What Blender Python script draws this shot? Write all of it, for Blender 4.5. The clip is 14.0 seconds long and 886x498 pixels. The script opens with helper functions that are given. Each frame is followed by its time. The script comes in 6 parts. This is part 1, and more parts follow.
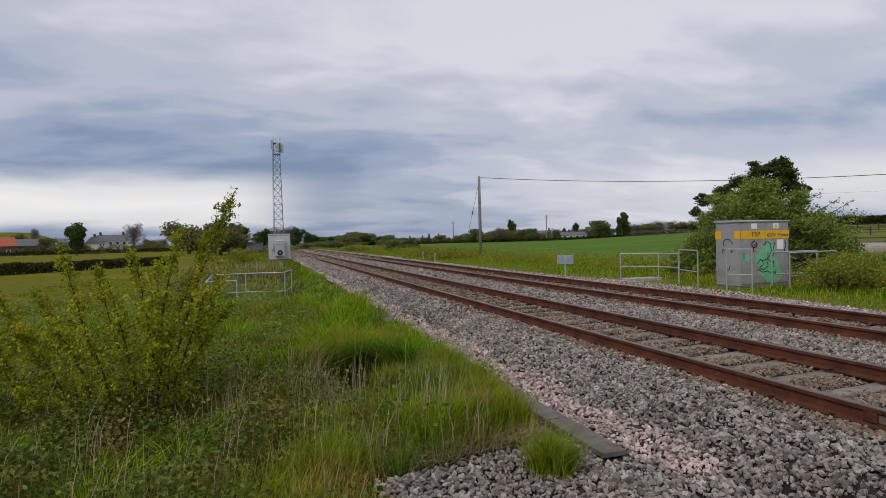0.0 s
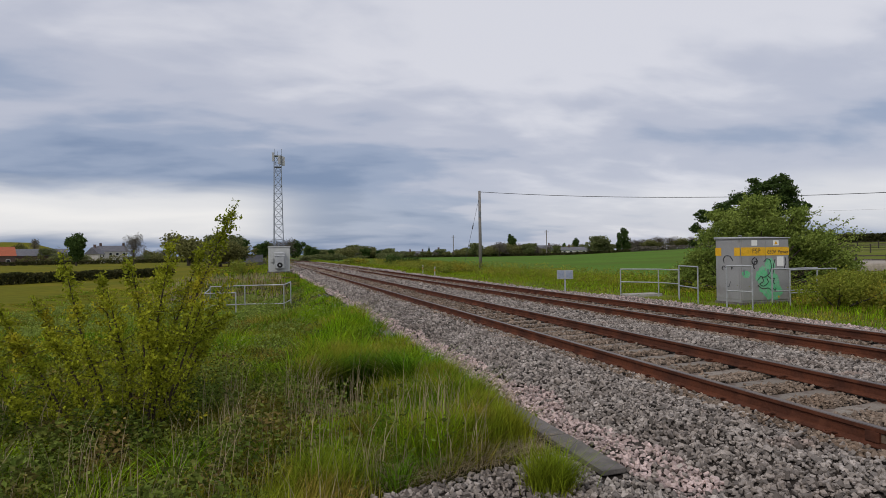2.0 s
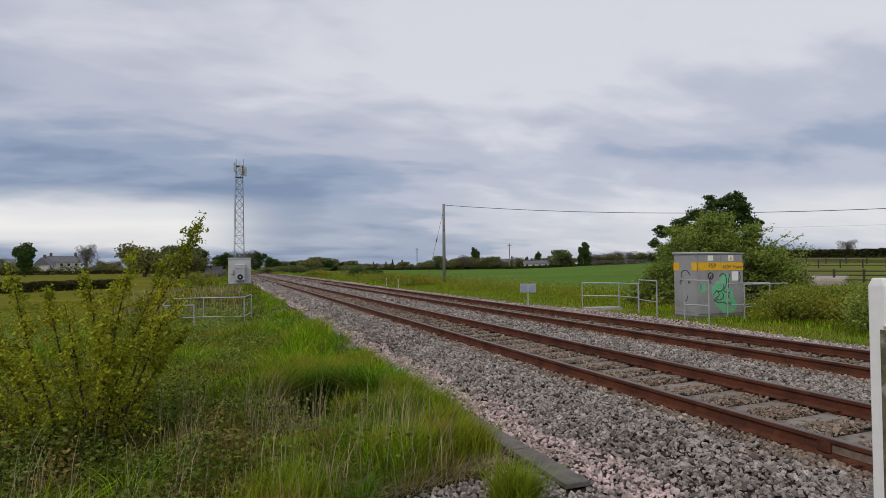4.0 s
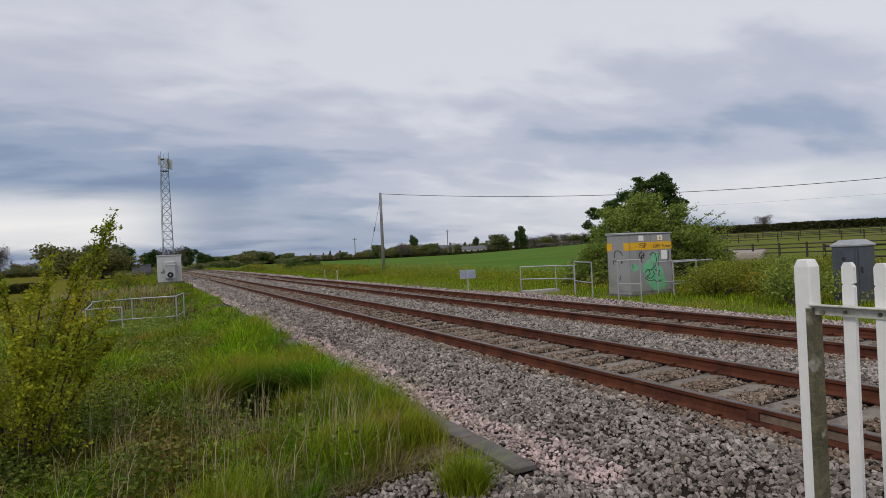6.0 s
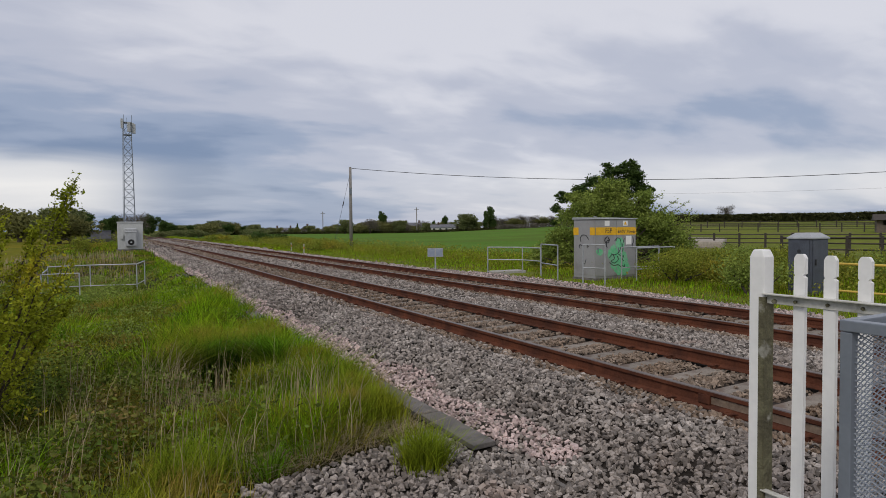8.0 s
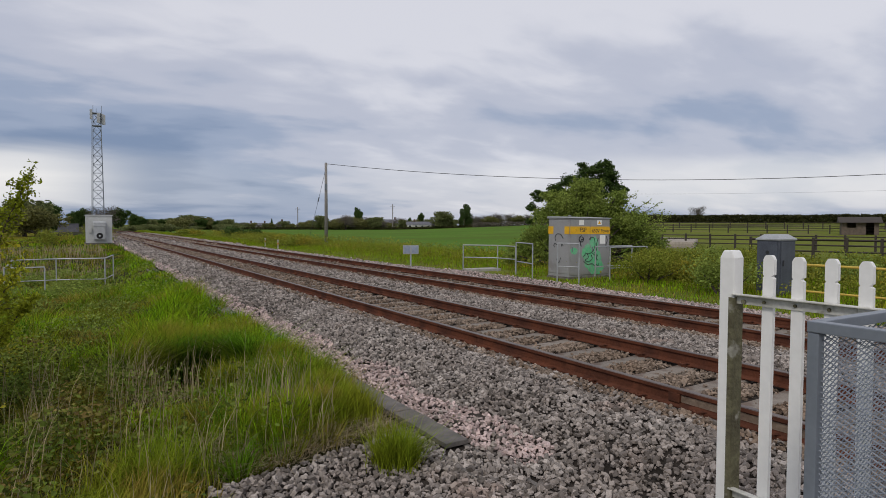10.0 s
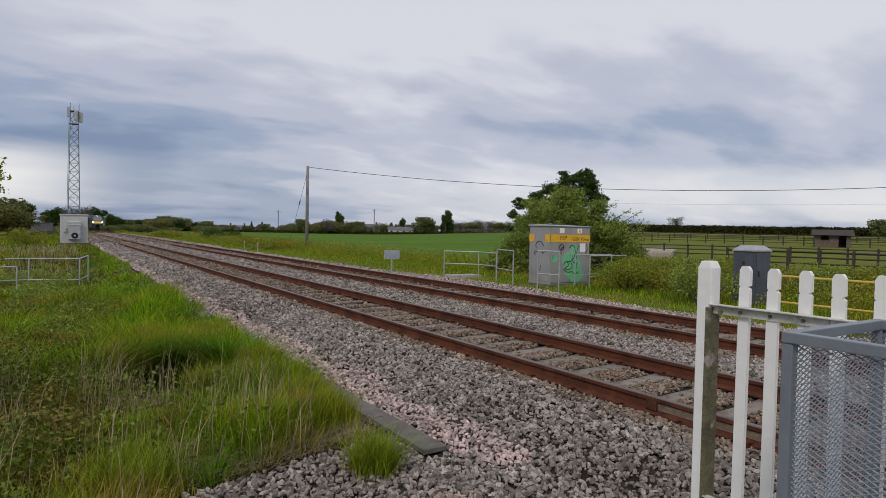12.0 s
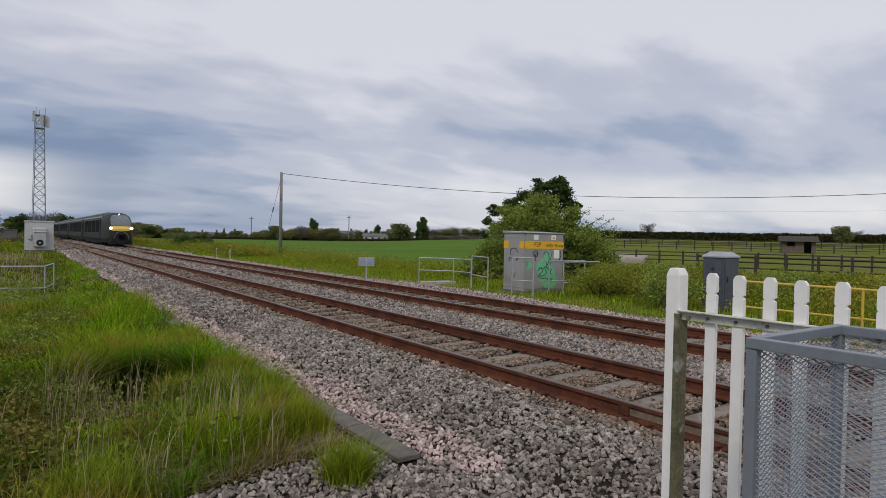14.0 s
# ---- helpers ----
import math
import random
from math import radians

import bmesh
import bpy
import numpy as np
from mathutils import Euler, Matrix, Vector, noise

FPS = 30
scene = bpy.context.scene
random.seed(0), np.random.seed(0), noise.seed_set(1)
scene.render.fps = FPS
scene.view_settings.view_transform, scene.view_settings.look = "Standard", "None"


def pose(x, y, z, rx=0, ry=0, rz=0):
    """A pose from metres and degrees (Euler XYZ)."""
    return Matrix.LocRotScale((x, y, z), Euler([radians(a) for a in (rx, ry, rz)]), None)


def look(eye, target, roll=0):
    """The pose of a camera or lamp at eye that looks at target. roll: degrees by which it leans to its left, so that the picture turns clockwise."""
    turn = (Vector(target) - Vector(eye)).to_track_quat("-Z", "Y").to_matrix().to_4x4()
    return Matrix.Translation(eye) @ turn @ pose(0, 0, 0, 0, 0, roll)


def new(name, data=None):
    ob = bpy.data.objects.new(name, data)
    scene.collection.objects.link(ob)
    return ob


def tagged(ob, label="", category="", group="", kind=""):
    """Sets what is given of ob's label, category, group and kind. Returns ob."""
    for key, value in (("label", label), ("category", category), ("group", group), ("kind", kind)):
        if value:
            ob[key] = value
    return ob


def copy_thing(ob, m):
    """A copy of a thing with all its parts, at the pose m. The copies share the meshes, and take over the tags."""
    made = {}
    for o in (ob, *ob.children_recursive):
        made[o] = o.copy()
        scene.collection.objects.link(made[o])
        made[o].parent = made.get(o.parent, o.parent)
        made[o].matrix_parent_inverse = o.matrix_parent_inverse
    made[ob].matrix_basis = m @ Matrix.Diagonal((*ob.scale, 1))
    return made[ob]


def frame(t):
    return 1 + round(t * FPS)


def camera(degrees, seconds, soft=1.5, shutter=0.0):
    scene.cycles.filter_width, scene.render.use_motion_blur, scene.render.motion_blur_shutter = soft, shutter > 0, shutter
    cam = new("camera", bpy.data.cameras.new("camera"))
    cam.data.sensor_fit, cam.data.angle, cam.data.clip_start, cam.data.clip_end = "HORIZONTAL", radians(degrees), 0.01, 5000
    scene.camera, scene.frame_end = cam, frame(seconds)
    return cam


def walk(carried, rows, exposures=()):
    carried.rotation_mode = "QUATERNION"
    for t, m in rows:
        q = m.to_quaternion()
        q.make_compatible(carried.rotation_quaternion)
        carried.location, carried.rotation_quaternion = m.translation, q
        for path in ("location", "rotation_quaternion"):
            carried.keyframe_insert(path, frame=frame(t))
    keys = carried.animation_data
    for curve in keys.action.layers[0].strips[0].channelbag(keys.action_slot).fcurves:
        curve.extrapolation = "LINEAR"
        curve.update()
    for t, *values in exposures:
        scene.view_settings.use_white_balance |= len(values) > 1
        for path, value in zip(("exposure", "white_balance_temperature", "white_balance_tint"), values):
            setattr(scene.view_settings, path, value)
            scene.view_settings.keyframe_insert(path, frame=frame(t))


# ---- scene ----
# ---- camera ----
cam = camera(72.2, 14.0, soft=0.75)
PATH = [
    (0.0, pose(0.182, -0.065, 1.461, 89.03, 1.39, -16.71)),
    (0.5, pose(0.183, -0.052, 1.462, 90.31, 0.64, -17.37)),
    (1.0, pose(0.181, -0.056, 1.459, 90.29, 0.40, -18.00)),
    (1.5, pose(0.188, -0.046, 1.458, 89.49, 0.45, -18.04)),
    (2.0, pose(0.189, -0.050, 1.458, 90.34, 0.85, -16.71)),
    (2.5, pose(0.181, -0.058, 1.461, 91.31, -0.08, -17.89)),
    (3.0, pose(0.186, -0.056, 1.468, 91.94, -0.24, -19.10)),
    (3.2, pose(0.183, -0.053, 1.463, 91.67, 0.43, -20.39)),
    (5.3, pose(0.163, -0.019, 1.490, 91.24, 0.59, -19.62)),
    (5.5, pose(0.166, -0.014, 1.498, 91.47, 0.48, -22.58)),
    (6.0, pose(0.165, 0.004, 1.506, 90.17, 2.71, -25.92)),
    (6.5, pose(0.167, 0.009, 1.505, 88.30, 1.54, -25.38)),
    (7.0, pose(0.166, 0.001, 1.507, 88.67, 0.45, -25.69)),
    (7.5, pose(0.171, 0.001, 1.501, 87.43, 0.12, -27.59)),
    (8.0, pose(0.166, -0.005, 1.504, 88.02, 0.50, -28.87)),
    (8.2, pose(0.170, 0.002, 1.512, 86.71, 0.75, -28.80)),
    (10.5, pose(0.189, 0.013, 1.503, 87.96, -0.37, -31.65)),
    (11.0, pose(0.182, 0.008, 1.504, 87.98, -0.26, -31.94)),
    (11.5, pose(0.187, 0.011, 1.506, 88.81, -0.73, -31.81)),
    (12.0, pose(0.184, 0.012, 1.506, 88.33, -1.19, -32.88)),
    (12.5, pose(0.184, 0.009, 1.506, 87.21, -1.36, -34.36)),
    (13.0, pose(0.185, 0.011, 1.506, 88.35, -0.71, -32.81)),
    (13.5, pose(0.184, 0.008, 1.510, 88.97, -0.74, -34.62)),
    (14.0, pose(0.189, 0.000, 1.512, 89.00, -1.14, -35.22)),
]
walk(cam, PATH)

# ---- world, sun ----
world = bpy.data.worlds.new("overcast_sky")
scene.world = world
world.use_nodes = True
wt = world.node_tree
wt.nodes.clear()


def wn(kind, **kw):
    n = wt.nodes.new(kind)
    for k, v in kw.items():
        if k == "op":
            n.operation = v
        elif k == "blend":
            n.data_type, n.blend_type = "RGBA", v
    return n


def wmath(op, a, b=0.0, clamp=False):
    n = wn("ShaderNodeMath", op=op)
    n.use_clamp = clamp
    for i, q in enumerate((a, b)):
        if isinstance(q, (int, float)):
            n.inputs[i].default_value = q
        else:
            wt.links.new(q, n.inputs[i])
    return n.outputs[0]


def wramp(fac, stops):
    n = wt.nodes.new("ShaderNodeValToRGB")
    n.color_ramp.interpolation = "EASE"
    el = n.color_ramp.elements
    while len(el) < len(stops):
        el.new(0.5)
    for e, (p, c) in zip(el, stops):
        e.position = p
        e.color = (*c, 1) if not isinstance(c, (int, float)) else (c, c, c, 1)
    wt.links.new(fac, n.inputs[0])
    return n.outputs[0]


def wmix(fac, a, b, blend="MIX"):
    n = wn("ShaderNodeMix", blend=blend)
    for i, q in ((0, fac), (6, a), (7, b)):
        if isinstance(q, tuple):
            n.inputs[i].default_value = (*q, 1)
        elif isinstance(q, (int, float)):
            n.inputs[i].default_value = q
        else:
            wt.links.new(q, n.inputs[i])
    return n.outputs[2]


SUN_EL, SUN_AZ = 42.0, 235.0
tc = wt.nodes.new("ShaderNodeTexCoord")
sep = wt.nodes.new("ShaderNodeSeparateXYZ")
wt.links.new(tc.outputs["Generated"], sep.inputs[0])
sx, sy, sz = sep.outputs
up = wmath("MAXIMUM", sz, 0.0)
azim = wmath("ARCTAN2", sx, sy)                       # 0 along the track, positive to the far side
# cloud layers seen in perspective: the plane fades into long streaks at the horizon
den = wmath("ADD", up, 0.19)
cmb = wt.nodes.new("ShaderNodeCombineXYZ")
wt.links.new(wmath("DIVIDE", sx, den), cmb.inputs[0])
wt.links.new(wmath("DIVIDE", sy, den), cmb.inputs[1])


def wnoise(scale, detail, rough, dist, offset):
    mp = wt.nodes.new("ShaderNodeMapping")
    mp.inputs["Location"].default_value = offset
    mp.inputs["Rotation"].default_value = (0, 0, radians(28))
    mp.inputs["Scale"].default_value = (0.80, 1.25, 1)
    wt.links.new(cmb.outputs[0], mp.inputs[0])
    n = wt.nodes.new("ShaderNodeTexNoise")
    n.inputs["Scale"].default_value, n.inputs["Detail"].default_value = scale, detail
    n.inputs["Roughness"].default_value, n.inputs["Distortion"].default_value = rough, dist
    wt.links.new(mp.outputs[0], n.inputs["Vector"])
    return n.outputs[0]


big = wnoise(0.55, 5, 0.52, 0.35, (3.1, 1.7, 0))
fine = wnoise(1.5, 6, 0.50, 0.3, (0.4, 5.2, 0))
puff = wnoise(3.8, 5, 0.48, 0.4, (7.7, 2.3, 0))
elev = wmath("ARCSINE", up)                            # radians
# a heavy blue-grey bank low down along the track, thin bright gap at the horizon, paler cloud overhead
wob = wmath("MULTIPLY", wmath("SUBTRACT", big, 0.5), 0.12)
ew = wmath("ADD", elev, wob)
high = wramp(wmath("MULTIPLY", ew, 2.0), [(0.0, 0.0), (0.17, 0.05), (0.40, 0.64), (0.68, 1.0)])
side = wramp(wmath("ADD", wmath("MULTIPLY", azim, 0.55), 0.42), [(0.0, 0.0), (0.35, 0.12), (0.72, 1.0), (1.0, 1.0)])
pale = wmath("MAXIMUM", wmath("MULTIPLY", high, wmath("ADD", wmath("MULTIPLY", side, 0.22), 0.80)), wmath("MULTIPLY", side, 0.58))
tex = wmath("ADD", wmath("MULTIPLY", wmath("SUBTRACT", fine, 0.5), 0.95), wmath("MULTIPLY", wmath("SUBTRACT", big, 0.5), 1.45))
tex = wmath("ADD", tex, wmath("MULTIPLY", wmath("SUBTRACT", puff, 0.5), 0.45))
lum = wmath("ADD", pale, tex, clamp=True)
cloud = wramp(lum, [(0.0, (0.205, 0.272, 0.415)), (0.35, (0.325, 0.385, 0.520)), (0.65, (0.50, 0.525, 0.625)), (1.0, (0.70, 0.705, 0.77))])
off_c = wmath("ABSOLUTE", wmath("SUBTRACT", wmath("ADD", elev, wmath("MULTIPLY", wmath("SUBTRACT", fine, 0.5), 0.05)), 0.062))
gap = wramp(wmath("MULTIPLY", off_c, 16.0), [(0.0, 1.0), (0.35, 0.85), (0.85, 0.0)])
gapside = wramp(wmath("ADD", wmath("MULTIPLY", azim, 0.6), 0.4), [(0.0, 1.0), (0.36, 0.95), (0.47, 0.18), (0.57, 0.06), (0.70, 0.22), (0.83, 0.38), (0.95, 0.6)])
gapf = wmath("MULTIPLY", gap, gapside)
cloud = wmix(gapf, cloud, (0.90, 0.88, 0.87))
sky = wt.nodes.new("ShaderNodeTexSky")
sky.sky_type, sky.sun_disc = "NISHITA", False
sky.sun_elevation, sky.sun_rotation = radians(SUN_EL), radians(SUN_AZ)
skyc = wmix(1.0, sky.outputs[0], (0.1, 0.1, 0.1), "MULTIPLY")
shade = wmix(0.93, skyc, cloud)
bg = wt.nodes.new("ShaderNodeBackground")
bg.inputs["Strength"].default_value = 1.0
wt.links.new(shade, bg.inputs[0])
wo = wt.nodes.new("ShaderNodeOutputWorld")
wt.links.new(bg.outputs[0], wo.inputs[0])

sun_data = bpy.data.lights.new("sun", "SUN")
sun_data.energy, sun_data.angle, sun_data.color = 1.2, radians(16), (1.0, 0.93, 0.84)
sun = new("sun", sun_data)
_a, _e = radians(SUN_AZ), radians(SUN_EL)
sun.matrix_world = look((0, 0, 40), (-40 * math.sin(_a) * math.cos(_e), -40 * math.cos(_a) * math.cos(_e), 40 - 40 * math.sin(_e)))
scene.view_settings.exposure = 0.0


# ---- materials ----
def mat(name, col, col2=None, rough=0.8, metal=0.0, scale=6.0, fine_scale=60.0, bump=0.0, bump_scale=40.0, island=0.0, per_object=0.0,
        spots=None, spot_scale=3.0, spot_at=0.58, spec=0.4, sheen_through=0.0, vary=0.5):
    """Two colours mixed by noise at two scales; island / per_object: spread of lightness between pieces; spots: a third colour in patches."""
    m = bpy.data.materials.new(name)
    m.use_nodes = True
    t = m.node_tree
    bs = t.nodes["Principled BSDF"]
    bs.inputs["Roughness"].default_value, bs.inputs["Metallic"].default_value = rough, metal
    bs.inputs["Specular IOR Level"].default_value = spec
    co = t.nodes.new("ShaderNodeTexCoord")

    def noise_node(s, detail=4):
        n = t.nodes.new("ShaderNodeTexNoise")
        n.inputs["Scale"].default_value, n.inputs["Detail"].default_value = s, detail
        t.links.new(co.outputs["Object"], n.inputs["Vector"])
        return n.outputs[0]

    def mix(fac, a, b, blend="MIX"):
        n = t.nodes.new("ShaderNodeMix")
        n.data_type, n.blend_type = "RGBA", blend
        for i, q in ((0, fac), (6, a), (7, b)):
            if isinstance(q, tuple):
                n.inputs[i].default_value = (*q, 1)
            elif isinstance(q, (int, float)):
                n.inputs[i].default_value = q
            else:
                t.links.new(q, n.inputs[i])
        return n.outputs[2]

    def ranged(v, a, b, c, d):
        n = t.nodes.new("ShaderNodeMapRange")
        for i, q in enumerate((a, b, c, d)):
            n.inputs[i + 1].default_value = q
        t.links.new(v, n.inputs[0])
        return n.outputs[0]

    col2 = col2 or tuple(c * 0.72 for c in col)
    c = mix(ranged(noise_node(scale), 0.35, 0.65, 0, 1), col, col2)
    c = mix(vary, c, ranged_color(t, ranged(noise_node(fine_scale, 3), 0.3, 0.7, 0.65, 1.35)), "MULTIPLY")
    if spots:
        c = mix(ranged(noise_node(spot_scale, 6), spot_at, spot_at + 0.09, 0, 1), c, spots)
    if island:
        g = t.nodes.new("ShaderNodeNewGeometry")
        c = mix(1.0, c, ranged_color(t, ranged(g.outputs["Random Per Island"], 0, 1, 1 - island, 1 + island)), "MULTIPLY")
    if per_object:
        g = t.nodes.new("ShaderNodeObjectInfo")
        c = mix(1.0, c, ranged_color(t, ranged(g.outputs["Random"], 0, 1, 1 - per_object, 1 + per_object)), "MULTIPLY")
    t.links.new(c, bs.inputs["Base Color"])
    if bump:
        b = t.nodes.new("ShaderNodeBump")
        b.inputs["Strength"].default_value, b.inputs["Distance"].default_value = bump, 0.02
        t.links.new(noise_node(bump_scale, 6), b.inputs["Height"])
        t.links.new(b.outputs[0], bs.inputs["Normal"])
    if sheen_through:
        tr = t.nodes.new("ShaderNodeBsdfTranslucent")
        t.links.new(c, tr.inputs[0])
        mx = t.nodes.new("ShaderNodeMixShader")
        mx.inputs[0].default_value = sheen_through
        out = t.nodes["Material Output"]
        t.links.new(bs.outputs[0], mx.inputs[1])
        t.links.new(tr.outputs[0], mx.inputs[2])
        t.links.new(mx.outputs[0], out.inputs[0])
    return m


def ranged_color(t, v):
    n = t.nodes.new("ShaderNodeCombineColor")
    for i in range(3):
        t.links.new(v, n.inputs[i])
    return n.outputs[0]


def glow(name, col, strength):
    m = bpy.data.materials.new(name)
    m.use_nodes = True
    bs = m.node_tree.nodes["Principled BSDF"]
    bs.inputs["Base Color"].default_value = (*col, 1)
    bs.inputs["Emission Color"].default_value = (*col, 1)
    bs.inputs["Emission Strength"].default_value = strength
    return m


def leafy(name, a, b, patch=None, patch_scale=0.5, shine=0.35, spread=0.35, patch_at=0.5):
    return mat(name, a, b, rough=0.55, scale=1.1, fine_scale=9, island=spread, spots=patch, spot_scale=patch_scale, spot_at=patch_at, spec=0.02, sheen_through=shine)


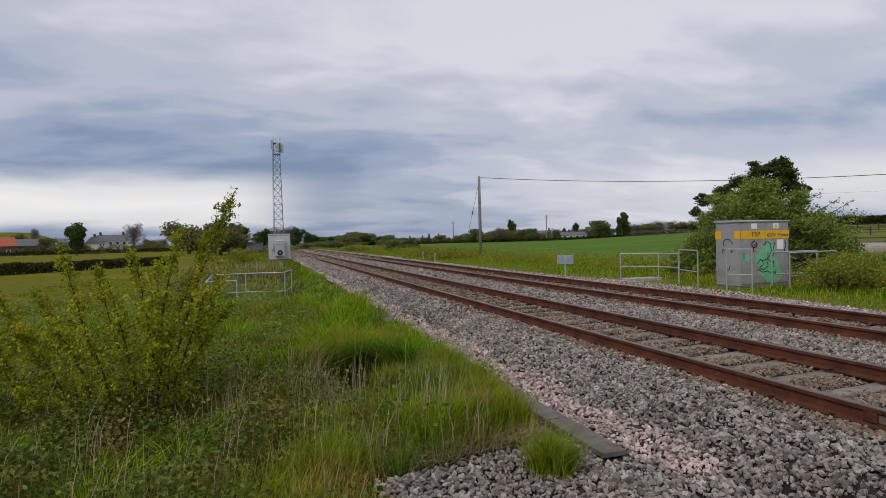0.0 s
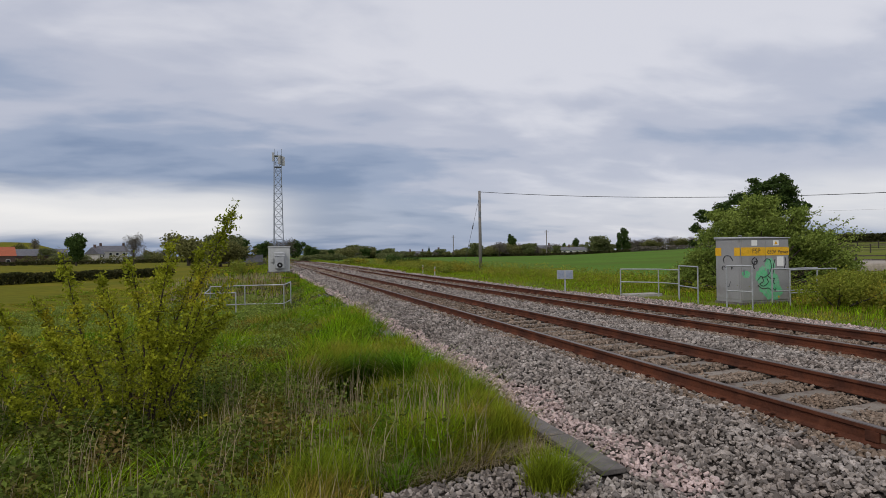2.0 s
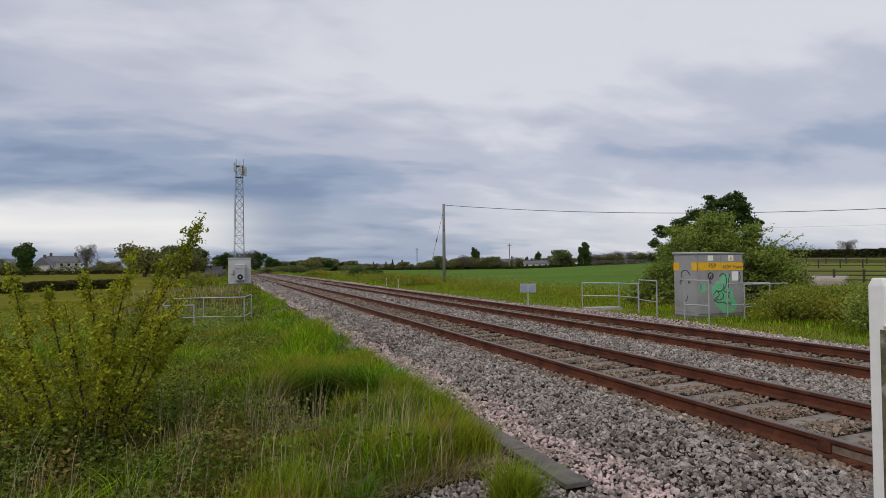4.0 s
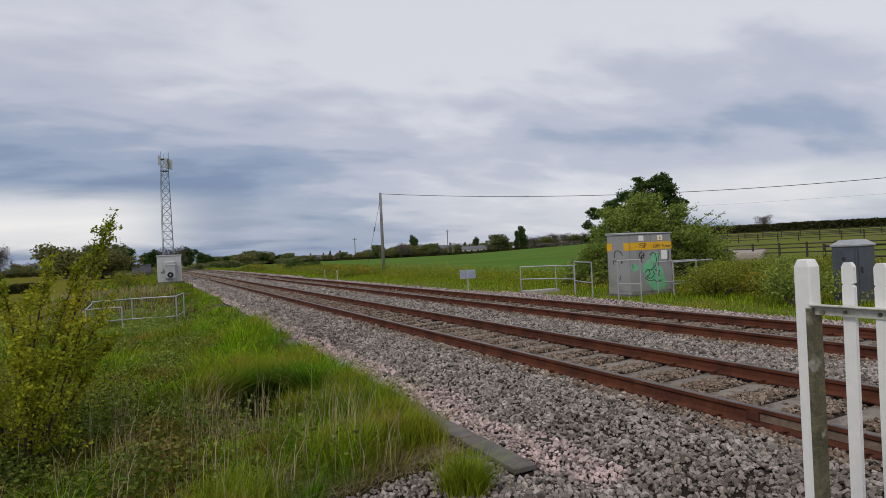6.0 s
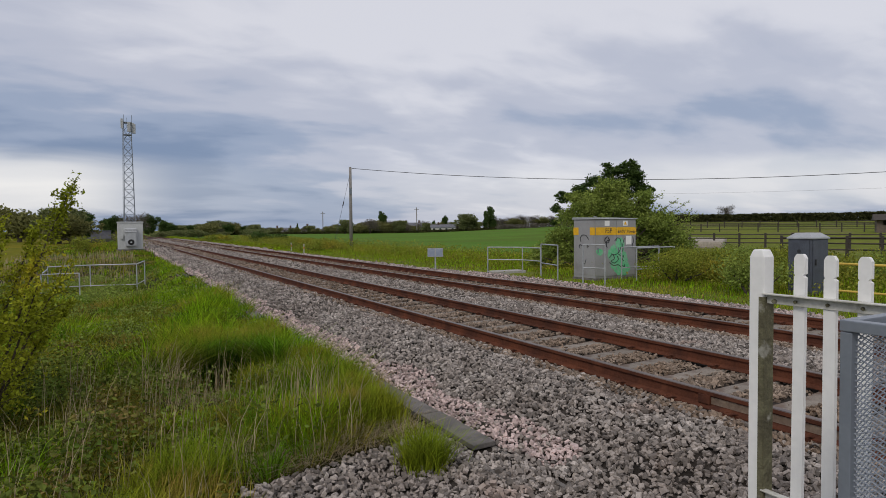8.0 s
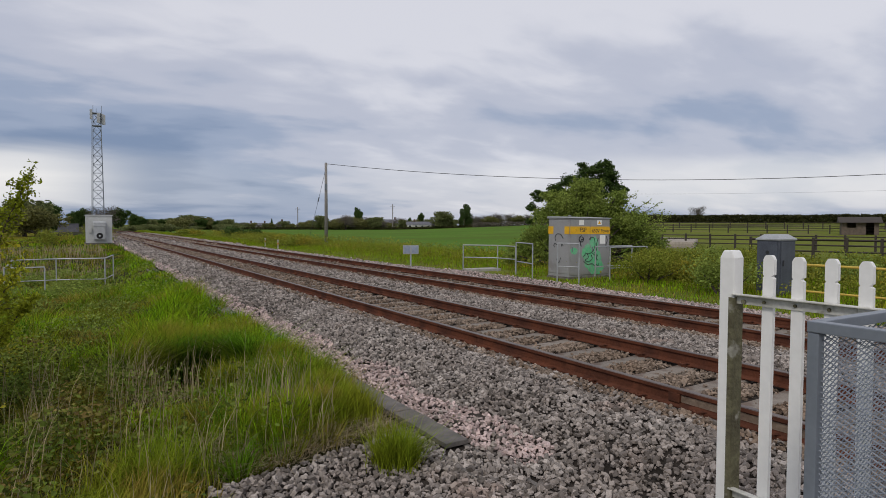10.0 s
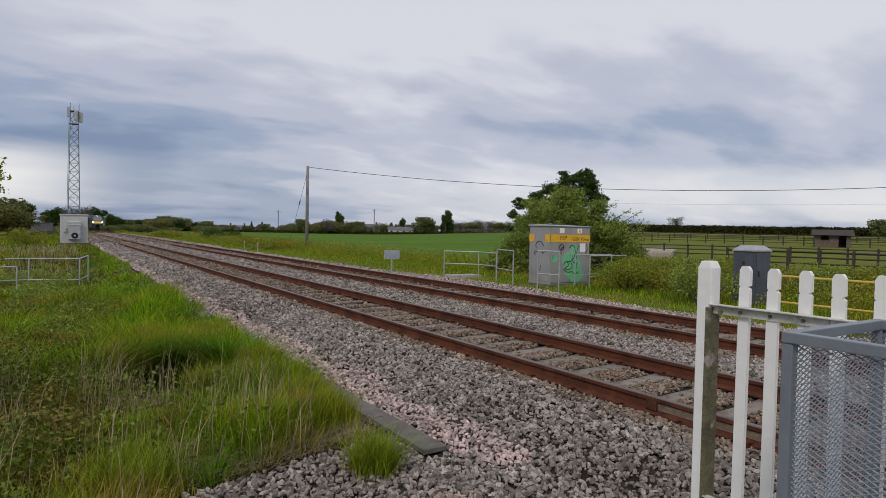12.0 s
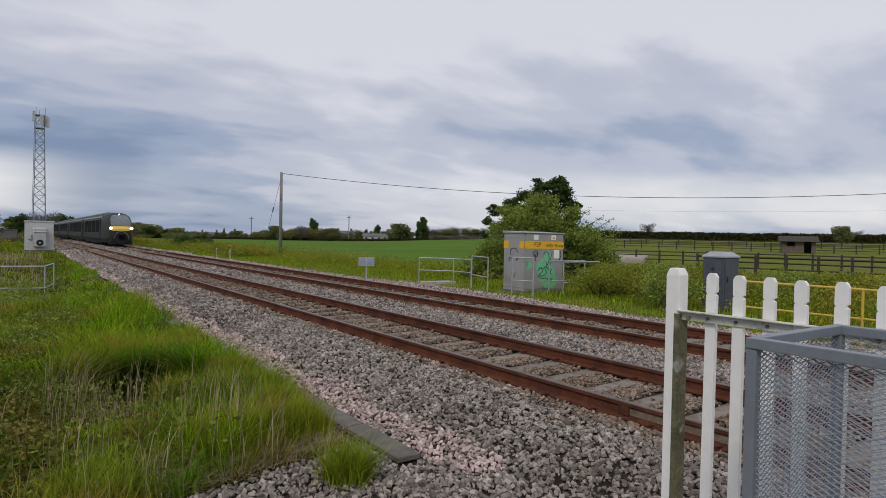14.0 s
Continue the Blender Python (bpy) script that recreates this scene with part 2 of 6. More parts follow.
M = dict(
    # earth colour lowered to carry the shade between grass blades
    earth=mat("verge_earth_gap_shade", (0.030, 0.034, 0.012), (0.046, 0.040, 0.018), rough=1.0, spec=0.05, scale=0.8, fine_scale=14, bump=0.6, bump_scale=9),
    # near-black bed: the shade in gaps between stones is painted into its colour
    ballast=mat("ballast_gap_shade", (0.060, 0.051, 0.044), (0.032, 0.027, 0.023), rough=1.0, spec=0.05, scale=5, fine_scale=38, bump=1.0, bump_scale=26, spots=(0.11, 0.085, 0.07), spot_scale=1.2, spot_at=0.6),
    stone=mat("granite_stones", (0.335, 0.298, 0.268), (0.225, 0.192, 0.168), rough=0.9, spec=0.2, scale=2.0, fine_scale=90, island=0.55, spots=(0.30, 0.235, 0.20), spot_scale=1.3, spot_at=0.62),
    stone_rust=mat("brown_stones", (0.27, 0.215, 0.17), (0.20, 0.145, 0.105), rough=0.95, spec=0.1, scale=2.0, fine_scale=55, island=0.45),
    stone_pink=mat("pink_stones", (0.52, 0.405, 0.375), (0.40, 0.31, 0.285), rough=0.85, scale=3, fine_scale=55, island=0.4),
    rust=mat("rusty_steel", (0.135, 0.046, 0.024), (0.070, 0.028, 0.018), rough=0.85, spec=0.15, scale=2.5, fine_scale=40, bump=0.25, bump_scale=60, spots=(0.135, 0.05, 0.028), spot_scale=4),
    railhead=mat("worn_rail_head", (0.16, 0.12, 0.10), (0.10, 0.075, 0.065), rough=0.42, metal=0.6, scale=3, fine_scale=50),
    paint_pale=mat("pale_rail_marking", (0.22, 0.165, 0.12), (0.15, 0.105, 0.075), rough=0.8, scale=9, fine_scale=50),
    sleeper=mat("weathered_concrete", (0.25, 0.215, 0.178), (0.19, 0.158, 0.13), rough=0.9, scale=5, fine_scale=60, bump=0.3, per_object=0.12, spots=(0.15, 0.11, 0.085), spot_scale=5, spot_at=0.56),
    pale_concrete=mat("pale_concrete", (0.42, 0.40, 0.37), (0.33, 0.31, 0.28), rough=0.9, scale=4, fine_scale=50, bump=0.3),
    concrete=mat("grey_concrete", (0.175, 0.158, 0.142), (0.115, 0.104, 0.094), rough=0.9, scale=7, fine_scale=90, bump=0.4, bump_scale=70, per_object=0.08, spots=(0.10, 0.10, 0.085), spot_scale=6, spot_at=0.6),
    white=mat("white_weathered_paint", (0.86, 0.85, 0.82), (0.83, 0.82, 0.79), rough=0.5, scale=5, fine_scale=30, bump=0.05, spots=(0.55, 0.53, 0.46), spot_scale=17, spot_at=0.70, vary=0.08),
    dirty_white=mat("grimy_white_paint", (0.66, 0.65, 0.60), (0.48, 0.47, 0.41), rough=0.6, scale=7, fine_scale=60, bump=0.1, spots=(0.22, 0.21, 0.15), spot_scale=9, spot_at=0.56, vary=0.3),
    mossy=mat("mossy_bare_timber", (0.16, 0.15, 0.085), (0.095, 0.085, 0.05), rough=0.9, scale=16, fine_scale=80, bump=0.5, bump_scale=50, spots=(0.30, 0.29, 0.24), spot_scale=12, spot_at=0.6),
    galv=mat("galvanised_steel", (0.43, 0.445, 0.455), (0.35, 0.36, 0.37), rough=0.5, metal=0.35, scale=8, fine_scale=60),
    mesh=mat("grey_painted_steel", (0.225, 0.25, 0.285), (0.195, 0.217, 0.25), rough=0.45, metal=0.2, scale=6, fine_scale=60, spots=(0.25, 0.265, 0.28), spot_scale=16, spot_at=0.66, vary=0.12),
    cab=mat("brushed_grey_steel", (0.345, 0.345, 0.345), (0.305, 0.30, 0.30), rough=0.5, metal=0.15, scale=1.6, fine_scale=24, spots=(0.265, 0.255, 0.25), spot_scale=1.7, spot_at=0.6, vary=0.12),
    yellow=mat("yellow_plastic_stripe", (0.82, 0.46, 0.015), (0.74, 0.40, 0.012), rough=0.5, scale=6),
    yellow_rail=mat("yellow_rail_paint", (0.62, 0.44, 0.07), (0.52, 0.36, 0.06), rough=0.5, scale=6),
    black=mat("black_ink", (0.035, 0.035, 0.04), rough=0.6),
    graffiti=mat("green_spray_paint", (0.12, 0.56, 0.25), (0.24, 0.50, 0.32), rough=0.6, scale=7, fine_scale=40),
    navy=mat("dark_grey_blue_steel", (0.085, 0.095, 0.12), (0.065, 0.072, 0.092), rough=0.5, scale=4, fine_scale=40),
    lid=mat("pale_steel_lid", (0.42, 0.43, 0.44), (0.35, 0.36, 0.37), rough=0.45, metal=0.3, scale=4),
    hut=mat("pale_grey_coated_steel", (0.52, 0.53, 0.52), (0.46, 0.47, 0.46), rough=0.6, scale=2, fine_scale=20),
    hut_side=mat("grey_fan_box", (0.44, 0.455, 0.46), (0.38, 0.39, 0.40), rough=0.6, scale=3),
    wood_pole=mat("weathered_pole_wood", (0.27, 0.255, 0.24), (0.20, 0.185, 0.17), rough=0.85, scale=9, fine_scale=60, bump=0.3),
    dark_wood=mat("dark_stained_rails", (0.06, 0.048, 0.038), (0.045, 0.036, 0.03), rough=0.8, scale=5),
    wire=mat("black_cable", (0.03, 0.03, 0.035), rough=0.6),
    bark=mat("bark", (0.085, 0.068, 0.05), (0.05, 0.04, 0.03), rough=0.9, scale=9, fine_scale=50, bump=0.5),
    twig=mat("brown_twigs", (0.075, 0.055, 0.035), (0.05, 0.036, 0.025), rough=0.85, scale=9),
    field=mat("young_crop", (0.082, 0.165, 0.020), (0.10, 0.18, 0.026), rough=1.0, spec=0.03, scale=0.05, fine_scale=1.6, bump=0.6, bump_scale=4, spots=(0.09, 0.145, 0.022), spot_scale=0.06, spot_at=0.5),
    pasture=mat("pasture", (0.155, 0.14, 0.012), (0.115, 0.125, 0.013), rough=1.0, spec=0.03, scale=0.07, fine_scale=1.2, bump=0.5, bump_scale=4, spots=(0.19, 0.155, 0.018), spot_scale=0.12, spot_at=0.55),
    paddock=mat("grazed_paddock", (0.15, 0.17, 0.028), (0.115, 0.14, 0.024), rough=1.0, spec=0.03, scale=0.08, fine_scale=1.5, bump=0.5, bump_scale=4, spots=(0.15, 0.145, 0.05), spot_scale=0.1, spot_at=0.55),
    arena=mat("pale_sand_arena", (0.38, 0.33, 0.27), (0.32, 0.28, 0.23), rough=0.95, scale=0.4, fine_scale=6),
    grass=leafy("lush_grass", (0.185, 0.345, 0.010), (0.25, 0.36, 0.013), (0.31, 0.31, 0.024), 0.55, 0.4, 0.75, 0.55),
    grass_dull=leafy("olive_grass", (0.215, 0.19, 0.028), (0.15, 0.145, 0.022), (0.34, 0.25, 0.08), 0.7, 0.35, 0.7, 0.58),
    # darker copy of the grass: shade within tufts is put into its colour
    grass_deep_shade=leafy("deep_green_shade_grass", (0.095, 0.21, 0.011), (0.13, 0.235, 0.014), (0.17, 0.20, 0.018), 0.7, 0.35, 0.7),
    grass_gold=leafy("yellowing_grass", (0.27, 0.27, 0.024), (0.19, 0.27, 0.018), (0.33, 0.25, 0.05), 1.3, 0.35, 0.55, 0.53),
    straw=mat("dry_stalks", (0.42, 0.34, 0.20), (0.32, 0.25, 0.14), rough=0.8, scale=4, island=0.3, sheen_through=0.2),
    hawthorn=leafy("hawthorn_leaves", (0.36, 0.375, 0.03), (0.235, 0.275, 0.024), (0.47, 0.40, 0.035), 1.6, 0.4, 0.5, 0.56),
    bramble=leafy("bramble_leaves", (0.105, 0.155, 0.028), (0.165, 0.19, 0.038), (0.24, 0.175, 0.06), 1.4, 0.3, 0.65, 0.55),
    scrub=leafy("verge_scrub", (0.19, 0.235, 0.034), (0.26, 0.26, 0.04), (0.36, 0.30, 0.04), 0.35, 0.3, 0.4, 0.55),
    leaf_mid=leafy("thorn_tree_leaves", (0.185, 0.25, 0.052), (0.26, 0.315, 0.07), None, 1, 0.3, 0.45),
    leaf_dark=leafy("dark_tree_leaves", (0.055, 0.095, 0.026), (0.075, 0.115, 0.032), None, 1, 0.25, 0.4),
    leaf_far=leafy("distant_green_leaves", (0.14, 0.17, 0.066), (0.185, 0.195, 0.078), None, 1, 0.25, 0.4),
    leaf_olive=leafy("distant_olive_leaves", (0.21, 0.205, 0.075), (0.16, 0.165, 0.06), None, 1, 0.25, 0.4),
    leaf_bare=leafy("distant_bare_twigs", (0.17, 0.15, 0.12), (0.135, 0.12, 0.1), None, 1, 0.2, 0.3),
    hedge=leafy("clipped_hedge_leaves", (0.046, 0.052, 0.020), (0.068, 0.066, 0.027), None, 1, 0.2, 0.4),
    render_wall=mat("cream_rendered_wall", (0.55, 0.53, 0.49), (0.47, 0.45, 0.42), rough=0.85, scale=0.7, fine_scale=5),
    brick_far=mat("red_brick_wall", (0.13, 0.085, 0.07), (0.10, 0.07, 0.06), rough=0.9, scale=2, fine_scale=12),
    slate=mat("slate_roof", (0.15, 0.15, 0.165), (0.11, 0.11, 0.125), rough=0.8, scale=1.5, fine_scale=12),
    red_tile=mat("red_tile_roof", (0.42, 0.115, 0.055), (0.34, 0.10, 0.05), rough=0.85, scale=1.5, fine_scale=12),
    glass_far=mat("dark_window_glass", (0.03, 0.035, 0.045), rough=0.1, spec=0.6),
    shed_wood=mat("brown_stable_boards", (0.15, 0.115, 0.09), (0.11, 0.085, 0.068), rough=0.85, scale=3, fine_scale=20),
    green_body=mat("dark_green_coach_paint", (0.034, 0.041, 0.034), (0.028, 0.034, 0.028), rough=0.5, scale=0.5, fine_scale=5, spec=0.12),
    train_roof=mat("grey_coach_roof", (0.22, 0.235, 0.24), (0.17, 0.18, 0.19), rough=0.45, scale=0.8, fine_scale=6),
    train_yellow=mat("yellow_front_panel", (0.75, 0.50, 0.10), (0.70, 0.46, 0.09), rough=0.3, scale=2),
    train_dark=mat("black_underframe", (0.010, 0.010, 0.011), (0.016, 0.015, 0.014), rough=0.7, scale=2),
    train_glass=mat("tinted_coach_glass", (0.004, 0.005, 0.006), rough=0.6, spec=0.04),
    screen_glass=mat("windscreen_glass", (0.13, 0.15, 0.16), (0.10, 0.115, 0.125), rough=0.1, spec=0.7, scale=0.6),
    lamp=glow("lit_headlamp", (1.0, 0.90, 0.72), 9.0),
    sign_face=mat("pale_blue_sign_face", (0.30, 0.34, 0.42), (0.25, 0.29, 0.37), rough=0.6, scale=8),
    post_grey=mat("weathered_post_paint", (0.50, 0.48, 0.40), (0.40, 0.38, 0.30), rough=0.7, scale=9),
    orange=mat("orange_marker_band", (0.62, 0.24, 0.05), rough=0.6),
)


# ---- mesh helpers ----
class Build:
    """Collects faces for one mesh."""

    def __init__(self):
        self.v, self.f = [], []

    def quadstrip(self, loops, closed=True, caps=True):
        base, n = len(self.v), len(loops[0])
        for lp in loops:
            self.v += [tuple(p) for p in lp]
        for i in range(len(loops) - 1):
            for j in range(n if closed else n - 1):
                a, b = base + i * n + j, base + i * n + (j + 1) % n
                self.f.append((a, b, b + n, a + n))
        if caps and closed:
            self.f.append(tuple(base + j for j in reversed(range(n))))
            e = base + (len(loops) - 1) * n
            self.f.append(tuple(e + j for j in range(n)))
        return self

    def box(self, x0, x1, y0, y1, z0, z1):
        return self.quadstrip([[(x0, y0, z0), (x1, y0, z0), (x1, y1, z0), (x0, y1, z0)], [(x0, y0, z1), (x1, y0, z1), (x1, y1, z1), (x0, y1, z1)]])

    def tube(self, points, radii, n=8):
        points = [Vector(p) for p in points]
        if isinstance(radii, (int, float)):
            radii = [radii] * len(points)
        loops = []
        for i, p in enumerate(points):
            d = (points[min(i + 1, len(points) - 1)] - points[max(i - 1, 0)]).normalized()
            a = d.cross(Vector((0, 0, 1)) if abs(d.z) < 0.9 else Vector((1, 0, 0))).normalized()
            b = d.cross(a)
            loops.append([p + (a * math.cos(q) + b * math.sin(q)) * radii[i] for q in (2 * math.pi * k / n for k in range(n))])
        return self.quadstrip(loops)

    def mesh(self, name, bevel=0.0, smooth=False):
        me = bpy.data.meshes.new(name)
        me.from_pydata(self.v, [], self.f)
        bm = bmesh.new()
        bm.from_mesh(me)
        bmesh.ops.recalc_face_normals(bm, faces=bm.faces)
        if bevel:
            bmesh.ops.bevel(bm, geom=[e for e in bm.edges if len(e.link_faces) == 2 and e.calc_face_angle(0) > 0.6], offset=bevel, segments=2, profile=0.6, affect="EDGES", clamp_overlap=True)
        bm.to_mesh(me)
        bm.free()
        if smooth:
            me.shade_smooth()
        return me


def thing(name, label, category, group="", kind="", at=(0, 0, 0), turn=0.0):
    ob = new(name)
    ob.empty_display_size = 0.2
    ob.matrix_basis = pose(*at, 0, 0, turn)
    return tagged(ob, label, category, group, kind)


def part(name, build, material, parent, label="", bevel=0.0, smooth=False):
    """One mesh object under a thing or a part."""
    me = build if isinstance(build, bpy.types.Mesh) else build.mesh(name, bevel, smooth)
    if not me.materials:
        me.materials.append(material)
    ob = new(name, me)
    ob.parent = parent
    if label:
        tagged(ob, label)
    return ob


def solid(name, build, material, label, category, group="", kind="", bevel=0.0, smooth=False):
    """A thing that is one mesh."""
    me = build if isinstance(build, bpy.types.Mesh) else build.mesh(name, bevel, smooth)
    me.materials.append(material)
    return tagged(new(name, me), label, category, group, kind)


def mesh_np(name, verts, tris, material, smooth=False):
    """A mesh from numpy arrays: verts (n, 3), faces (m, k)."""
    me = bpy.data.meshes.new(name)
    k = tris.shape[1]
    me.vertices.add(len(verts))
    me.vertices.foreach_set("co", np.ascontiguousarray(verts, np.float32).ravel())
    me.loops.add(tris.size)
    me.loops.foreach_set("vertex_index", np.ascontiguousarray(tris, np.int32).ravel())
    me.polygons.add(len(tris))
    me.polygons.foreach_set("loop_start", np.arange(0, tris.size, k, dtype=np.int32))
    me.update(calc_edges=True)
    me.materials.append(material)
    if smooth:
        me.shade_smooth()
    else:
        me.shade_flat()
    return me


def text_mesh(body, size):
    cu = bpy.data.curves.new("lettering", "FONT")
    cu.body, cu.size, cu.extrude = body, size, 0.0015
    ob = new("lettering", cu)
    me = bpy.data.meshes.new_from_object(ob.evaluated_get(bpy.context.evaluated_depsgraph_get()))
    bpy.data.objects.remove(ob)
    return me


EYE = (0.18, 0.0)


def polar(az, d):
    """The spot d metres off the standpoint, az degrees to the far side of the track's line."""
    return EYE[0] + d * math.sin(radians(az)), EYE[1] + d * math.cos(radians(az))


# ---- the lie of the land ----
R1, R2, R3, R4 = 4.95, 6.455, 8.35, 9.855
TRACK = (((R1 + R2) / 2, 0.0), ((R3 + R4) / 2, 0.05))     # centre line, rail-top height


def bed_x(y):
    """Edge of the ballast on the near side."""
    return np.interp(y, [-30, 4.42, 4.80, 9, 25, 60, 700], [0.9, 0.9, 2.70, 2.85, 3.1, 3.2, 3.2])


def step(a, b, v):
    q = np.clip((v - a) / (b - a), 0, 1)
    return q * q * (3 - 2 * q)


def hollow(x, y):
    """The dark hole in the long grass."""
    return np.exp(-(((x - 1.38) / 0.62) ** 2 + ((y - 8.05) / 0.62) ** 2) ** 2)


def land(x, y):
    """Height of the bare ground."""
    x, y = np.asarray(x, float), np.asarray(y, float)
    dx, dy = x - EYE[0], y - EYE[1]
    r, a = np.hypot(dx, dy), np.degrees(np.arctan2(dx, dy))
    z = -0.36 - 0.30 * step(0.5, -9, x) * step(4, 14, y)
    z = z - 0.25 * step(0.2, -2.5, x) * step(6, 2, y)
    z = z - 0.20 * step(2.95, 3.5, x) * step(12.0, 11.2, x)
    z = z - 0.12 * step(-0.05, 0.12, x - bed_x(y)) * step(3.3, 3.0, x)
    z = z + 0.06 * step(11, 13, x)
    z = z - 0.25 * step(15, 40, x)
    z = z + 0.0235 * np.clip(r - 70, 0, 200) * step(24, 52, a) * step(150, 100, a)
    z = z + 0.055 * np.clip(r - 330, 0, 300) * step(-13, -18, a) * step(-60, -40, a)
    z = z + 0.06 * np.sin(x * 1.3 + 0.4 * y) * np.sin(y * 0.9) * step(2.9, 2.2, x) * step(40, 20, r)
    z = z - 0.55 * step(2.7, 1.4, x) * step(17, 23.5, y) * step(44, 33, y) * step(-12, -6, x)
    z = z - 0.38 * hollow(x, y)
    return z


def gz(x, y):
    return float(land(x, y))


def ground():
    radii = np.concatenate([[0.002], np.geomspace(0.3, 60, 96), np.geomspace(63, 3500, 60)])
    ang = np.linspace(0, 2 * math.pi, 289)[:-1]
    rr, aa = np.meshgrid(radii, ang, indexing="ij")
    x, y = EYE[0] + rr * np.sin(aa), EYE[1] + rr * np.cos(aa)
    v = np.stack([x.ravel(), y.ravel(), land(x, y).ravel()], 1)
    n, m = len(radii), len(ang)
    i, j = np.meshgrid(np.arange(n - 1), np.arange(m), indexing="ij")
    a, b = i * m + j, i * m + (j + 1) % m
    f = np.stack([a, b, b + m, a + m], -1).reshape(-1, 4)[:, ::-1]
    me = mesh_np("ground", v, f, M["earth"], True)
    for k in ("field", "pasture", "paddock"):
        me.materials.append(M[k])
    cx, cy = x.ravel()[f].mean(1), y.ravel()[f].mean(1)
    r, az = np.hypot(cx - EYE[0], cy), np.degrees(np.arctan2(cx - EYE[0], cy))
    idx = np.zeros(len(f), np.int32)
    idx[(cx < -4.5) & (r > 9)] = 2
    idx[(cx > 12.3) & (cy > 0)] = 3
    idx[(cx > np.interp(cy, [0, 45, 85], [21.5, 21, 15.5])) & (az < 49) & (cy > 0)] = 1
    idx[(cx > 19) & (az >= 49)] = 3
    idx[(r > 330) & (cx > 0)] = 3
    me.polygons.foreach_set("material_index", idx)
    ob = new("ground", me)
    tagged(ob, "rough green verge, pasture and rising crop fields", "ground", kind="structure")


ground()


# ---- railway ----
def bed_z(x):
    """Top of the ballast across the line."""
    return np.interp(x, [2.7, 3.0, 3.35, 4.15, 4.35, 4.72, 4.9, 6.55, 6.7, 7.4, 8.1, 8.3, 10.0, 10.15, 10.6, 11.7, 12.1, 13.0], [-0.40, -0.345, -0.325, -0.17, -0.145, -0.15, -0.19, -0.19, -0.15, -0.12, -0.105, -0.14, -0.14, -0.10, -0.11, -0.265, -0.265, -0.235])


def bed_far(y):
    """Edge of the stones on the far side: wider by the culvert."""
    return 12.25 + 0.75 * math.exp(-((y - 17) / 5.0) ** 2)


def ballast_bed():
    ys = np.concatenate([[-30, -10, -3], np.arange(0, 30, 0.35), np.geomspace(31, 860, 60)])
    cols = np.linspace(0, 1, 60)
    v = []
    for y in ys:
        x0 = float(bed_x(y))
        for c in cols:
            xx = x0 + (bed_far(y) - x0) * c
            z = float(np.interp(xx, [0.9, 2.9], [-0.36, -0.345])) if xx < 2.95 else float(bed_z(xx))
            v.append((xx, y, z + 0.012 * math.sin(7 * xx + 3 * y) * math.sin(5 * y - 4 * xx) - 0.02))
    n = len(cols)
    f = np.array([(i * n + j, i * n + j + 1, (i + 1) * n + j + 1, (i + 1) * n + j) for i in range(len(ys) - 1) for j in range(n - 1)])
    # bed takes the dark gap-shade colour, far below the stones' own grey
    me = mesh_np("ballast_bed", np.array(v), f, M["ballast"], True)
    tagged(new("ballast_bed", me), "ballast bed coloured near-black for gap shade under two tracks", "ballast", kind="structure")


ballast_bed()
rng = np.random.default_rng(7)


def chip(k):
    """One broken stone: the hull of points thrown on a squashed block."""
    r = np.random.default_rng(100 + k)
    p = np.array([(a, b, c) for a in (-1, 1) for b in (-1, 1) for c in (-1, 1)]) * r.uniform(0.45, 1.0, (8, 3))
    p *= r.uniform((0.95, 0.70, 0.45), (1.30, 1.0, 0.75))
    bm = bmesh.new()
    for q in p:
        bm.verts.new(q)
    h = bmesh.ops.convex_hull(bm, input=bm.verts)
    bmesh.ops.delete(bm, geom=[v for v in bm.verts if not v.link_faces], context="VERTS")
    bmesh.ops.triangulate(bm, faces=bm.faces)
    bm.verts.index_update()
    v, f = np.array([q.co[:] for q in bm.verts]), np.array([[q.index for q in t.verts] for t in bm.faces])
    bm.free()
    return v, f


CHIPS = [chip(k) for k in range(24)]


def stones(name, xs, ys, zs, size, material, label):
    """Angular broken stones, turned at random but mostly lying flat, in one mesh."""
    which = rng.integers(0, len(CHIPS), len(xs))
    vs, fs, base = [], [], 0
    for k, (v, f) in enumerate(CHIPS):
        sel = which == k
        n = int(sel.sum())
        if not n:
            continue
        q = rng.normal(size=(n, 4)) * (1, 0.5, 0.5, 1)
        q /= np.linalg.norm(q, axis=1)[:, None]
        w, x, y, z = q.T
        rot = np.stack([1 - 2 * (y * y + z * z), 2 * (x * y - z * w), 2 * (x * z + y * w), 2 * (x * y + z * w), 1 - 2 * (x * x + z * z), 2 * (y * z - x * w),
                        2 * (x * z - y * w), 2 * (y * z + x * w), 1 - 2 * (x * x + y * y)], 1).reshape(n, 3, 3)
        p = np.einsum("nij,kj->nki", rot, v) * (size * rng.uniform(0.55, 1.4, n))[:, None, None]
        p += np.stack([xs[sel], ys[sel], zs[sel]], 1)[:, None, :]
        vs.append(p.reshape(-1, 3))
        fs.append((f[None] + base + len(v) * np.arange(n)[:, None, None]).reshape(-1, 3))
        base += n * len(v)
    me = mesh_np(name, np.concatenate(vs), np.concatenate(fs), material)
    tagged(new(name, me), label, "ballast", kind="stuff")


